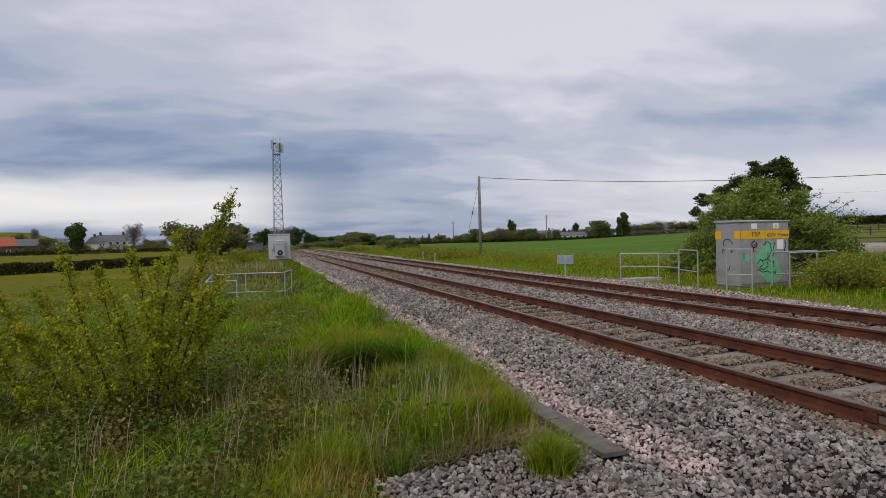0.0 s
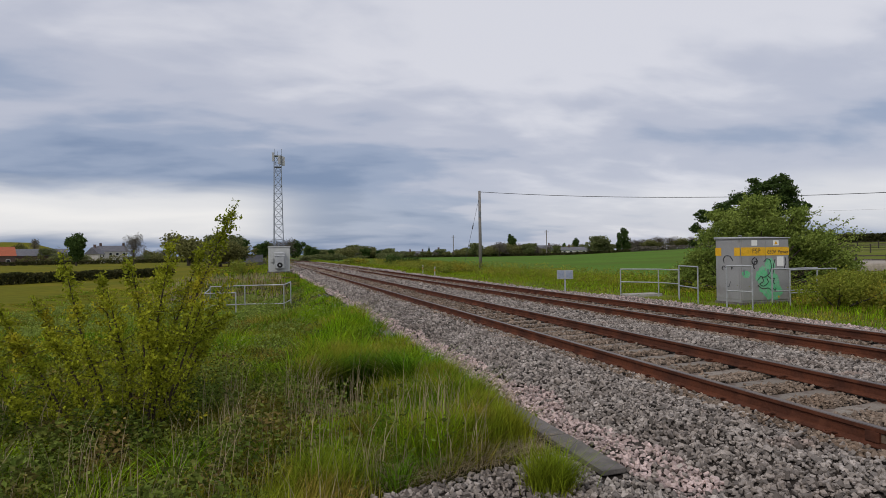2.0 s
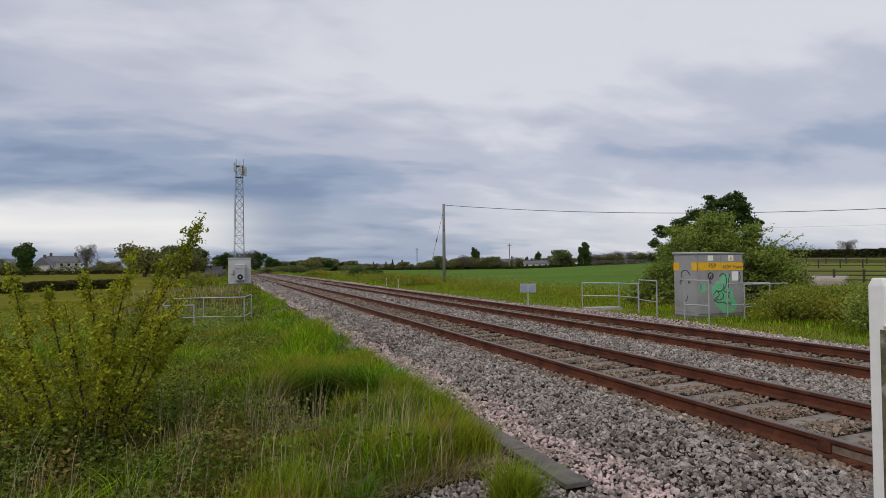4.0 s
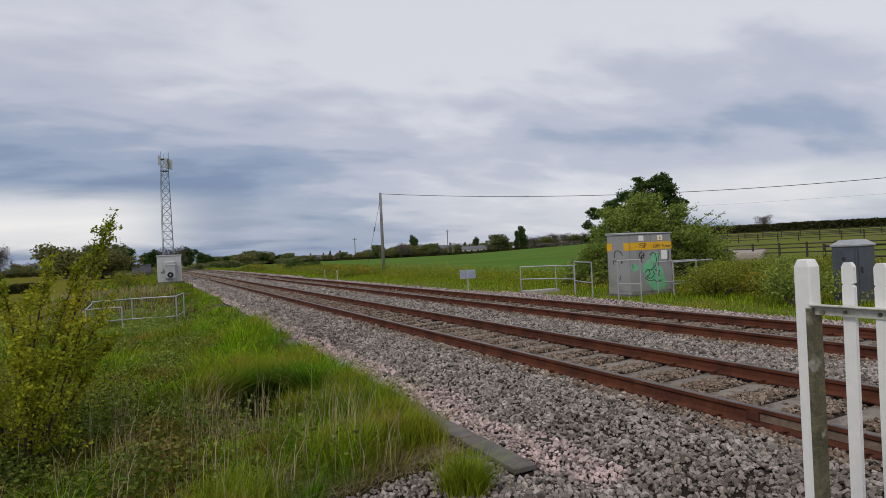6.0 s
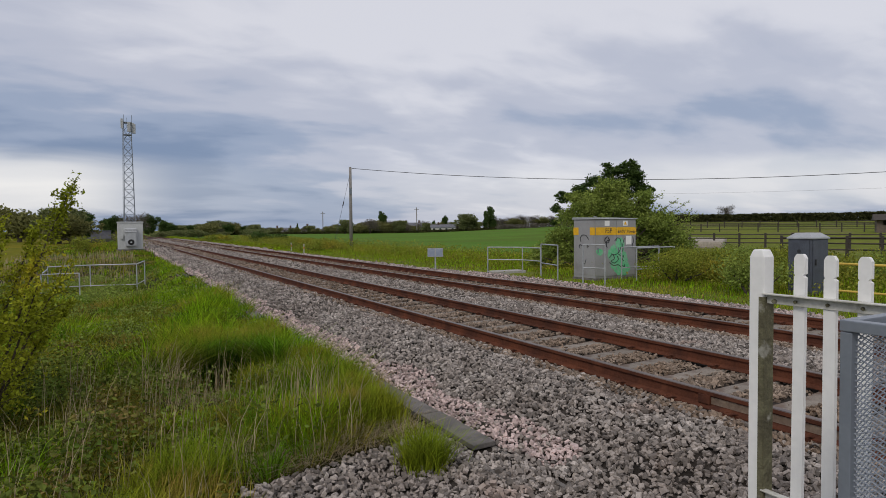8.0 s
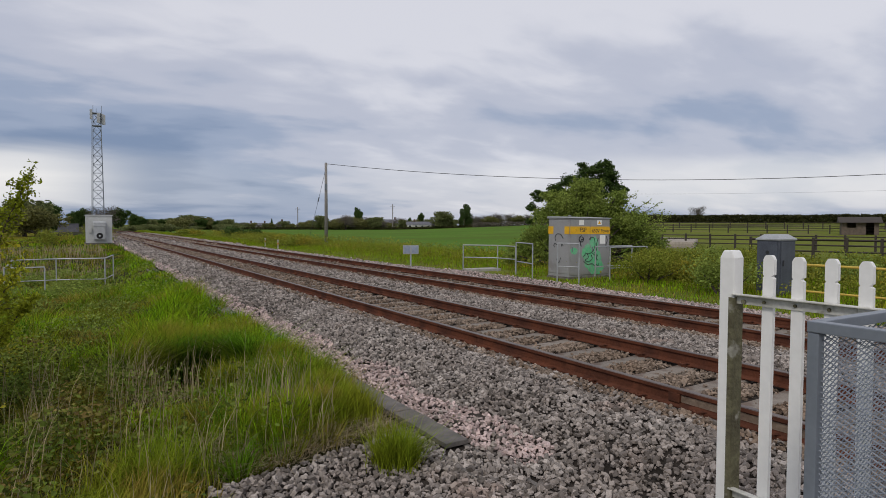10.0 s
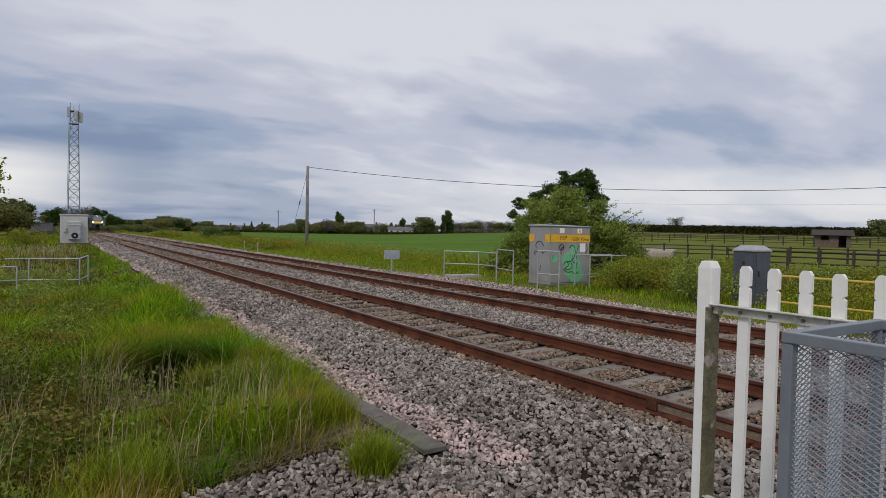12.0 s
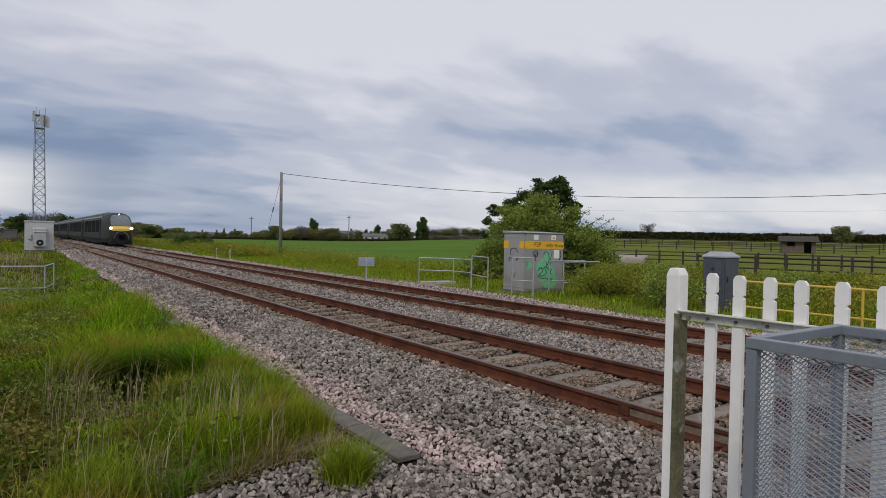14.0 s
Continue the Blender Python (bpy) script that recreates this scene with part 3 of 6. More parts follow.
def scatter_bed(y0, y1, density, size):
    n = int((12.9 - 0.9) * (y1 - y0) * density)
    x, y = rng.uniform(0.9, 12.9, n), rng.uniform(y0, y1, n)
    ok = (x > bed_x(y) + 0.04) & (x - EYE[0] < 3.4 * y + 0.3) & (x < 12.3 + 0.75 * np.exp(-((y - 17) / 5.0) ** 2))
    ok &= ~((x > 2.74) & (x < 2.98) & (y > 4.15) & (y < 9))
    for c, top in TRACK:
        near = np.abs(np.abs(x - c) - 0.7525) < 0.085
        ok &= ~near
        # fewer stones lie on the sleepers themselves
        k = np.abs(((y + 0.2) / 0.65) % 1 - 0.5) < 0.235
        ok &= ~((np.abs(x - c) < 0.70) & k & (rng.random(n) < 0.96))
    x, y = x[ok], y[ok]
    z = np.where(x < 2.95, np.interp(x, [0.9, 2.9], [-0.36, -0.345]), bed_z(x))
    return x, y, z + rng.uniform(-0.022, 0.030, len(x)) * size / 0.024


def ballast_stones():
    for y0, y1, den, size in ((0.2, 6.5, 1050, 0.0200), (6.5, 12, 700, 0.0225), (12, 24, 260, 0.027), (24, 50, 85, 0.044), (50, 120, 20, 0.085)):
        x, y, z = scatter_bed(y0, y1, den, size)
        rusty = (np.abs(np.abs(x - TRACK[0][0]) - 0.75) < 0.40) & (rng.random(len(x)) < 0.75) | (np.abs(x - TRACK[0][0]) < 0.75) | (np.abs(x - TRACK[1][0]) < 1.15)
        pink = (np.abs(x - 3.22 - 0.06 * np.sin(2.1 * y)) < 0.25 + 0.06 * np.sin(3 * y)) & (y > 3.6) & (rng.random(len(x)) < 0.85)
        pink |= (x > 10.9) & (rng.random(len(x)) < 0.5)
        rusty &= ~pink
        for sel, m, lab in ((~(rusty | pink), "stone", "loose grey granite ballast stones"), (rusty, "stone_rust", "brown rust-stained ballast stones between rails"), (pink, "stone_pink", "pale pink stone chippings beside the lids")):
            if sel.sum():
                stones("ballast_stones", x[sel], y[sel], z[sel], size, M[m], lab)


ballast_stones()


def railway_track(cx, top, label):
    """Two flat-bottom rails on concrete sleepers."""
    tr = thing("railway_track", label, "railway track", "tracks", "structure", (cx, 0, top))
    prof = [(-0.07, -0.159), (0.07, -0.159), (0.07, -0.148), (0.012, -0.125), (0.0085, -0.05), (0.034, -0.038), (0.036, -0.006), (0.028, 0.0), (-0.028, 0.0), (-0.036, -0.006), (-0.034, -0.038), (-0.0085, -0.05), (-0.012, -0.125), (-0.07, -0.148)]
    for s in (-1, 1):
        b = Build()
        b.quadstrip([[(s * 0.7525 + px, y, pz) for px, pz in prof] for y in (-40, 0, 10, 40, 150, 860)])
        me = b.mesh("rail")
        me.materials.append(M["rust"])
        me.materials.append(M["railhead"])
        for p in me.polygons:
            if p.normal.z > 0.7 and p.center.z > -0.01:
                p.material_index = 1
        part("rail", me, M["rust"], tr, "rust-brown steel rail with a worn head")
    sl = Build()
    for y0, hx in ((-0.125, 1.0), ):
        loops = []
        for xx, h, w in ((-1.25, -0.175, 0.115), (-1.0, -0.170, 0.118), (-0.75, -0.169, 0.12), (-0.45, -0.185, 0.105), (0, -0.19, 0.10), (0.45, -0.185, 0.105), (0.75, -0.169, 0.12), (1.0, -0.170, 0.118), (1.25, -0.175, 0.115)):
            loops.append([(xx, -w - 0.02, -0.36), (xx, w + 0.02, -0.36), (xx, w, h - 0.012), (xx, w - 0.014, h), (xx, -w + 0.014, h), (xx, -w, h - 0.012)])
        sl.quadstrip(loops)
    sm = sl.mesh("sleeper")
    clip = Build()
    for s in (-1, 1):
        clip.tube([(s * 0.045, -0.045, -0.142), (s * 0.085, -0.03, -0.128), (s * 0.125, 0, -0.142), (s * 0.10, 0.045, -0.132), (s * 0.05, 0.04, -0.138)], 0.0105, 6)
        clip.box(s * 0.085 - 0.02, s * 0.085 + 0.02, -0.03, 0.03, -0.175, -0.135)
    clip.box(-0.085, 0.085, -0.09, 0.09, -0.172, -0.158)
    cm = clip.mesh("rail_clip")
    for k in range(-4, 140):
        y = 0.65 * k + 0.125
        s = part("sleeper", sm, M["sleeper"], tr)
        s.location = (0, y, 0)
        if -2 < y < 32:
            for q in (-0.7525, 0.7525):
                c = part("rail_clip", cm, M["rust"], tr)
                c.location = (q, y, 0)
    far = Build()
    for k in range(140, 420):
        y = 0.65 * k + 0.125
        far.box(-1.25, 1.25, y - 0.12, y + 0.12, -0.3, -0.172)
    tagged(part("distant_sleepers", far, M["sleeper"], tr), kind="stuff")
    return tr


near_track = railway_track(*TRACK[0], "near railway track of rusty rails on concrete sleepers")
far_track = railway_track(*TRACK[1], "farther railway track of rusty rails on concrete sleepers")


def rail_weld():
    """The paler length of near rail with its dark joint."""
    b = Build()
    for y0, y1 in ((1.2, 3.62),):
        b.box(-0.0135, -0.0105, y0, y1, -0.118, -0.052)
    part("pale_web_strip", b, M["paint_pale"], near_track, "pale scraped rail web").location = (-0.7525, 0, 0)
    b = Build().box(-0.04, -0.0105, 3.62, 3.74, -0.125, -0.04)
    part("weld_collar", b, M["rust"], near_track, bevel=0.006).location = (-0.7525, 0, 0)


rail_weld()


def cable_trough():
    """Concrete trough lids along the edge of the stones."""
    t = thing("cable_trough", "grey concrete cable trough lids beside the ballast", "cable trough", kind="structure", at=(2.83, 0, 0))
    side = Build().box(-0.17, -0.13, 3.1, 40, -0.52, -0.345).box(0.13, 0.17, 3.1, 40, -0.52, -0.345)
    part("trough_wall", side, M["concrete"], t)
    me = Build().box(-0.07, 0.15, -0.488, 0.488, -0.345, -0.30).mesh("trough_lid", 0.008)
    for k in range(12):
        o = part("trough_lid", me, M["concrete"], t)
        o.matrix_basis = pose(random.uniform(-0.01, 0.01), 4.72 + 0.985 * k, random.uniform(-0.006, 0.006), random.uniform(-0.6, 0.6), random.uniform(-1.2, 1.2), random.uniform(-0.8, 0.8))
    o = part("trough_lid", me, M["concrete"], t)
    o.matrix_basis = pose(0.05, 3.70, -0.075, 1.0, 2.0, 1.0)
    f = Build().box(-0.2, 0.2, -0.5, 0.5, -0.345, -0.30).mesh("trough_lid", 0.008)
    far = thing("cable_trough", "low concrete cable trough lids beyond the tracks", "cable trough", kind="structure", at=(12.2, 0, 0.005))
    for k in range(22):
        o = part("trough_lid", f, M["concrete"], far)
        o.location = (0.012 * k, 3.2 + 1.0 * k, 0)


cable_trough()


# ---- trackside things ----
def power_cabinet():
    """Two-door steel cabinet with a yellow band and spray paint."""
    x0, x1, y0, y1, zt = 14.40, 16.27, 15.30, 16.36, 1.80
    zb = gz(15, 15) - 0.03
    w, d, h = x1 - x0, y1 - y0, zt - zb
    c = thing("power_cabinet", "grey steel trackside power cabinet with green graffiti", "cabinet", at=(x0, y0, zb))
    part("plinth", Build().box(-0.03, w + 0.03, -0.03, d + 0.03, 0, 0.10), M["concrete"], c, "concrete plinth", 0.01)
    part("body", Build().box(0, w, 0, d, 0.10, h - 0.05), M["cab"], c, "", 0.008)
    part("roof", Build().quadstrip([[(-0.04, -0.05, h - 0.05), (w + 0.04, -0.05, h - 0.05), (w + 0.04, d + 0.04, h - 0.05), (-0.04, d + 0.04, h - 0.05)],
                                    [(-0.04, -0.05, h - 0.02), (w + 0.04, -0.05, h - 0.02), (w + 0.04, d + 0.04, h + 0.03), (-0.04, d + 0.04, h + 0.03)]]), M["lid"], c, "shallow sloping roof", 0.008)
    lift = Build().tube([(0.3, 0.4, h + 0.0), (0.3, 0.4, h + 0.05), (0.42, 0.4, h + 0.05), (0.42, 0.4, h)], 0.012)
    part("lifting_eye", lift, M["cab"], c)
    split = w * 0.505
    for a, b in ((0.03, split - 0.006), (split + 0.006, w - 0.03)):
        door = part("door", Build().box(a, b, -0.022, -0.002, 0.16, h - 0.09), M["cab"], c, "", 0.006)
        part("door_handle", Build().box(a + 0.05, a + 0.08, -0.05, -0.022, h * 0.45, h * 0.45 + 0.16), M["mesh"], door, "", 0.005)
        for hz in (0.35, h * 0.5, h - 0.35):
            part("hinge", Build().tube([(b - 0.012, -0.028, hz), (b - 0.012, -0.028, hz + 0.10)], 0.012), M["cab"], door)
    part("side_panel", Build().box(-0.012, -0.002, 0.06, d - 0.06, 0.2, h - 0.12), M["cab"], c, "", 0.004)
    band0, band1 = h - 0.58, h - 0.32
    part("yellow_band", Build().box(0.0, split - 0.004, -0.027, -0.0235, band0, band1), M["yellow"], c, "worn yellow plastic band")
    part("yellow_band", Build().box(split + 0.004, w, -0.027, -0.0235, band0, band1), M["yellow"], c)
    part("yellow_band", Build().box(-0.017, -0.0135, 0.0, 0.24, band0, band1), M["yellow"], c)
    part("yellow_band", Build().box(-0.017, -0.0135, d - 0.26, d, band0, band1), M["yellow"], c)
    for body, xx, zz, s in (("FSP", 0.42, band0 + 0.07, 0.22), ("650V", split + 0.06, band0 + 0.055, 0.165), ("Power", split + 0.47, band0 + 0.055, 0.165)):
        o = part("lettering", text_mesh(body, s), M["black"], c)
        o.matrix_basis = pose(xx, -0.029, zz, 90, 0, 0)
    part("label_plate", Build().box(0.40, 0.62, -0.027, -0.0235, h - 0.27, h - 0.10), M["white"], c, "white number label")
    part("label_plate", Build().box(1.24, 1.46, -0.027, -0.0235, h - 0.27, h - 0.10), M["white"], c, "white hazard label")
    part("hazard_triangle", Build().quadstrip([[(1.28, -0.030, h - 0.235), (1.42, -0.030, h - 0.235), (1.35, -0.030, h - 0.12)], [(1.28, -0.0275, h - 0.235), (1.42, -0.0275, h - 0.235), (1.35, -0.0275, h - 0.12)]]), M["yellow"], c)
    part("notice", Build().box(1.38, 1.64, -0.027, -0.0235, h - 0.92, h - 0.62), M["white"], c, "white paper notice")
    # sprayed green cloud and black scrawl, with uneven outlines
    rr = random.Random(5)
    spray = Build()
    for cx, cz, rx, rz in ((1.05, 0.62, 0.42, 0.44), (0.85, 0.88, 0.30, 0.34), (1.25, 0.42, 0.34, 0.26), (1.10, 1.15, 0.22, 0.34), (0.18, 0.98, 0.16, 0.12)):
        n, k = 26, len(spray.v)
        ring = [(cx + rx * math.cos(a) * q, cz + rz * math.sin(a) * q) for a, q in ((2 * math.pi * i / n, rr.uniform(0.8, 1.08)) for i in range(n))]
        yy = -0.0240 - 0.0004 * (k // 52)
        spray.quadstrip([[(px, yy, pz) for px, pz in ring], [(px, yy - 0.0006, pz) for px, pz in ring]])
    part("spray_patch", spray, M["graffiti"], c, "bright green spray paint")
    def scrawl(points, r=0.012, face="front"):
        scr = Build()
        pts = []
        for i in range(len(points) - 1):
            for k in range(5):
                u = k / 5
                pts.append(Vector(points[i]).lerp(Vector(points[i + 1]), u))
        for _ in range(2):
            pts = [pts[0]] + [(pts[i - 1] + pts[i] * 2 + pts[i + 1]) / 4 for i in range(1, len(pts) - 1)] + [pts[-1]]
        if face == "front":
            scr.tube([(p.x, -0.030, p.y) for p in pts], r, 5)
        else:
            scr.tube([(-0.018, p.x, p.y) for p in pts], r, 5)
        part("scrawl", scr, M["black"], c, "black sprayed scrawl")

    scrawl([(0.52, 1.50), (0.40, 1.42), (0.42, 1.30), (0.56, 1.28), (0.62, 1.38), (0.54, 1.48)], 0.016)
    scrawl([(0.60, 1.36), (0.50, 1.38), (0.46, 1.20), (0.52, 1.12)], 0.014)
    scrawl([(0.86, 1.36), (0.98, 1.46), (1.12, 1.40), (1.16, 1.18), (1.08, 0.98), (0.88, 0.86), (0.66, 0.92)])
    scrawl([(1.30, 1.42), (1.22, 1.22), (1.24, 1.02), (1.10, 0.86)])
    scrawl([(0.60, 0.78), (0.76, 0.92), (0.86, 0.74), (0.66, 0.66), (0.84, 0.58), (1.04, 0.70), (0.96, 0.86)])
    scrawl([(0.62, 0.62), (0.80, 0.50), (1.02, 0.54), (1.14, 0.44), (1.22, 0.52), (1.30, 0.40), (1.32, 0.56)])
    scrawl([(1.02, 0.90), (1.16, 0.80), (1.28, 0.84), (1.20, 0.70), (1.30, 0.64)])
    scrawl([(1.70, 1.48), (1.74, 1.30), (1.66, 1.18), (1.72, 1.06)])
    scrawl([(0.30, 1.40), (0.42, 1.55), (0.62, 1.56), (0.72, 1.44), (0.66, 1.28)], 0.012, "side")
    scrawl([(0.62, 1.18), (0.72, 1.24), (0.78, 1.14), (0.70, 1.08)], 0.012, "side")
    scrawl([(0.30, 1.16), (0.38, 1.22), (0.36, 1.10)], 0.012, "side")
    scrawl([(0.42, 0.74), (0.48, 0.56), (0.60, 0.60), (0.62, 0.72)], 0.010, "side")


power_cabinet()


def guard_rail(points, height, label, mids=(0.5,), sink=0.05, r=0.022, group="galvanised guard rails", drop_last=0.0, mat_key="galv", name="guard_rail"):
    """Tubular rail through the given ground points, with a post at each."""
    g = thing(name, label, "guard rail", group, at=(*points[0], gz(*points[0])))
    p0 = Vector((*points[0], gz(*points[0])))
    ps = [Vector((x, y, gz(x, y))) - p0 for x, y in points]
    for p in ps:
        part("post", Build().tube([p + Vector((0, 0, -sink)), p + Vector((0, 0, height))], r, 8), M[mat_key], g)
    for a, b in zip(ps, ps[1:]):
        for k in (1.0, *mids):
            part("rail", Build().tube([a + Vector((0, 0, height * k)), b + Vector((0, 0, height * k))], r * (1.0 if k == 1.0 else 0.85), 8), M[mat_key], g)
    return g


guard_rail([(13.45, 20.4), (14.35, 19.3), (14.30, 18.1)], 1.02, "galvanised tubular guard rail above a culvert", mids=(0.52,))
guard_rail([(14.05, 17.75), (13.55, 16.2)], 1.18, "short galvanised tubular guard rail beside the cabinet", mids=(0.42,))
guard_rail([(13.15, 14.5), (13.45, 13.85)], 1.25, "short galvanised tubular rail before the cabinet", mids=(0.42,))
guard_rail([(15.05, 14.10), (17.1, 14.35)], 1.10, "galvanised tubular guard rail by the cabinet doors", mids=(0.38,))
guard_rail([(15.2, 14.9), (17.2, 15.1)], 1.10, "galvanised tubular guard rail in front of the thorn tree", mids=(0.38,))
guard_rail([(1.52, 29.3), (1.15, 27.6), (-0.50, 28.3), (-1.95, 28.4)], 1.06, "galvanised tubular guard rail in long grass", mids=(0.22,))
guard_rail([(-0.73, 24.2), (-1.95, 25.6), (-1.95, 28.4)], 0.98, "galvanised tubular gate frame in long grass", mids=(0.12,))
solid("concrete_slab", Build().box(13.3, 14.7, 19.55, 20.15, gz(14, 20) - 0.05, gz(14, 20) + 0.10), M["pale_concrete"], "pale concrete culvert slab lying on the verge", "slab", bevel=0.015)


def yellow_rail():
    g = guard_rail([(12.6, 6.75), (12.6, 4.52), (12.6, 2.3)], 1.05, "yellow tubular hand rail beyond the tracks", mids=(0.5,), group="", r=0.024, mat_key="yellow_rail", name="yellow_hand_rail")
    return g


yellow_rail()


def relay_box():
    x0, y0 = 15.66, 8.90
    zb = gz(x0, y0) - 0.02
    b = thing("relay_box", "dark blue-grey steel relay box with a pale lid", "cabinet", at=(x0, y0, zb))
    w, d, h = 0.74, 0.60, 1.62
    part("body", Build().box(0, w, 0, d, 0, h - 0.16), M["navy"], b, "", 0.012)
    part("lid", Build().quadstrip([[(-0.03, -0.03, h - 0.16), (w + 0.03, -0.03, h - 0.16), (w + 0.03, d + 0.03, h - 0.16), (-0.03, d + 0.03, h - 0.16)],
                                   [(-0.03, -0.03, h - 0.12), (w + 0.03, -0.03, h - 0.12), (w + 0.03, d + 0.03, h - 0.12), (-0.03, d + 0.03, h - 0.12)],
                                   [(0.12, 0.12, h), (w - 0.12, 0.12, h), (w - 0.12, d - 0.12, h), (0.12, d - 0.12, h)]]), M["lid"], b, "pale weathered lid", 0.008)
    part("door", Build().box(0.05, w - 0.05, -0.02, -0.002, 0.06, h - 0.2), M["navy"], b, "", 0.006)
    part("side_door", Build().box(-0.02, -0.002, 0.05, d - 0.05, 0.06, h - 0.2), M["navy"], b, "", 0.006)
    part("handle", Build().box(0.12, 0.16, -0.05, -0.02, 0.8, 0.95), M["black"], b, "", 0.005)
    part("lock", Build().tube([(-0.03, 0.3, 1.15), (-0.02, 0.3, 1.15)], 0.05, 10), M["black"], b)


relay_box()


def small_sign():
    x, y = 12.3, 22.7
    z = gz(x, y)
    s = thing("trackside_sign", "small two-panel trackside sign on a post", "sign", at=(x, y, z), turn=-25)
    part("post", Build().box(-0.03, 0.03, -0.03, 0.03, -0.05, 0.95), M["galv"], s, "", 0.006)
    part("backing_plate", Build().box(-0.33, 0.33, -0.05, -0.03, 0.60, 0.97), M["galv"], s, "", 0.006)
    for a, b in ((-0.30, -0.03), (0.03, 0.30)):
        part("sign_panel", Build().box(a, b, -0.058, -0.051, 0.64, 0.93), M["sign_face"], s, "pale blue-grey panel")


small_sign()


def marker_post():
    a = thing("marker_post", "short pale marker post with an orange band", "marker post", "marker posts")
    part("post", Build().box(-0.035, 0.035, -0.03, 0.03, -0.05, 0.62), M["post_grey"], a, "", 0.01)
    part("band", Build().box(-0.039, 0.039, -0.034, 0.034, 0.36, 0.5), M["orange"], a, "orange band")
    part("cap", Build().box(-0.06, 0.06, -0.05, 0.05, 0.62, 0.70), M["post_grey"], a, "", 0.02)
    a.matrix_basis = pose(13.4, 50.0, gz(13.4, 50))
    copy_thing(a, pose(12.8, 44.2, gz(12.8, 44.2)))


marker_post()


def utility_pole():
    x, y = 19.0, 51.0
    z = gz(x, y) - 0.1
    p = thing("utility_pole", "tall weathered wooden utility pole with a stay", "utility pole", at=(x, y, z))
    part("pole", Build().tube([(0, 0, 0), (0, 0, 4), (0, 0, 7.35)], [0.155, 0.135, 0.11], 12), M["wood_pole"], p, "", 0, True)
    part("insulator", Build().tube([(0.13, -0.02, 7.16), (0.13, -0.02, 7.28)], [0.05, 0.035], 8), M["white"], p)
    part("bracket", Build().box(-0.16, 0.05, -0.16, -0.10, 5.0, 5.5), M["mesh"], p, "", 0.01)
    part("stay_wire", Build().tube([(-0.05, 0, 6.7), (-0.95, -0.6, 3.9), (-2.1, -1.3, 0.3)], 0.014, 5), M["wire"], p)
    part("stay_insulator", Build().tube([(-0.82, -0.52, 4.30), (-0.95, -0.6, 3.9)], 0.045, 6), M["wire"], p)
    # the cable runs off past the hedge, sagging
    a = Vector((x + 0.13, y - 0.02, z + 7.25))
    e = Vector((*polar(84, 62), 6.6))
    pts = []
    for i in range(41):
        u = i / 40
        q = a.lerp(e, u)
        pts.append(q - Vector((0, 0, 1.75 * 4 * u * (1 - u))))
    solid("overhead_cable", Build().tube(pts, 0.022, 5), M["wire"], "single black overhead cable sagging from the pole", "cable")
    # a thinner line far behind
    a, e = Vector((*polar(40, 150), 9.4)), Vector((*polar(84, 150), 9.2))
    solid("overhead_cable", Build().tube([a.lerp(e, u / 20) - Vector((0, 0, 4.4 * u / 20 * (1 - u / 20))) for u in range(21)], 0.012, 4), M["wire"], "thin distant overhead line above the paddocks", "cable")


utility_pole()


def equipment_hut():
    x0, y0, w, d, h = 0.93, 61.5, 2.02, 2.6, 2.42
    z = -0.20
    hut = thing("equipment_hut", "pale grey equipment hut with a fan unit", "hut", at=(x0, y0, z))
    part("base", Build().box(-0.1, w + 0.1, -0.1, d + 0.1, -0.6, 0.04), M["concrete"], hut, "concrete base", 0.02)
    part("body", Build().box(0, w, 0, d, 0.04, h), M["hut"], hut, "", 0.02)
    part("roof", Build().box(-0.06, w + 0.06, -0.06, d + 0.06, h, h + 0.10), M["hut"], hut, "flat roof edge", 0.02)
    fan = part("fan_unit", Build().box(0.58, 1.46, -0.38, -0.005, 0.35, 1.85), M["hut_side"], hut, "grey air conditioning unit", 0.03)
    part("fan_hood", Build().quadstrip([[(0.54, -0.42, 1.55), (1.50, -0.42, 1.55), (1.50, 0, 1.85), (0.54, 0, 1.85)], [(0.54, -0.42, 1.60), (1.50, -0.42, 1.60), (1.50, 0, 1.95), (0.54, 0, 1.95)]]), M["hut_side"], fan)
    part("fan_grille", Build().tube([(1.04, -0.40, 0.68), (1.04, -0.375, 0.68)], 0.26, 18), M["train_dark"], fan, "round black fan grille")
    part("fan_hub", Build().tube([(1.04, -0.42, 0.68), (1.04, -0.40, 0.68)], 0.08, 10), M["hut_side"], fan)
    part("meter_box", Build().box(0.22, 0.44, -0.14, -0.005, 0.95, 1.35), M["hut"], hut, "", 0.02)


equipment_hut()


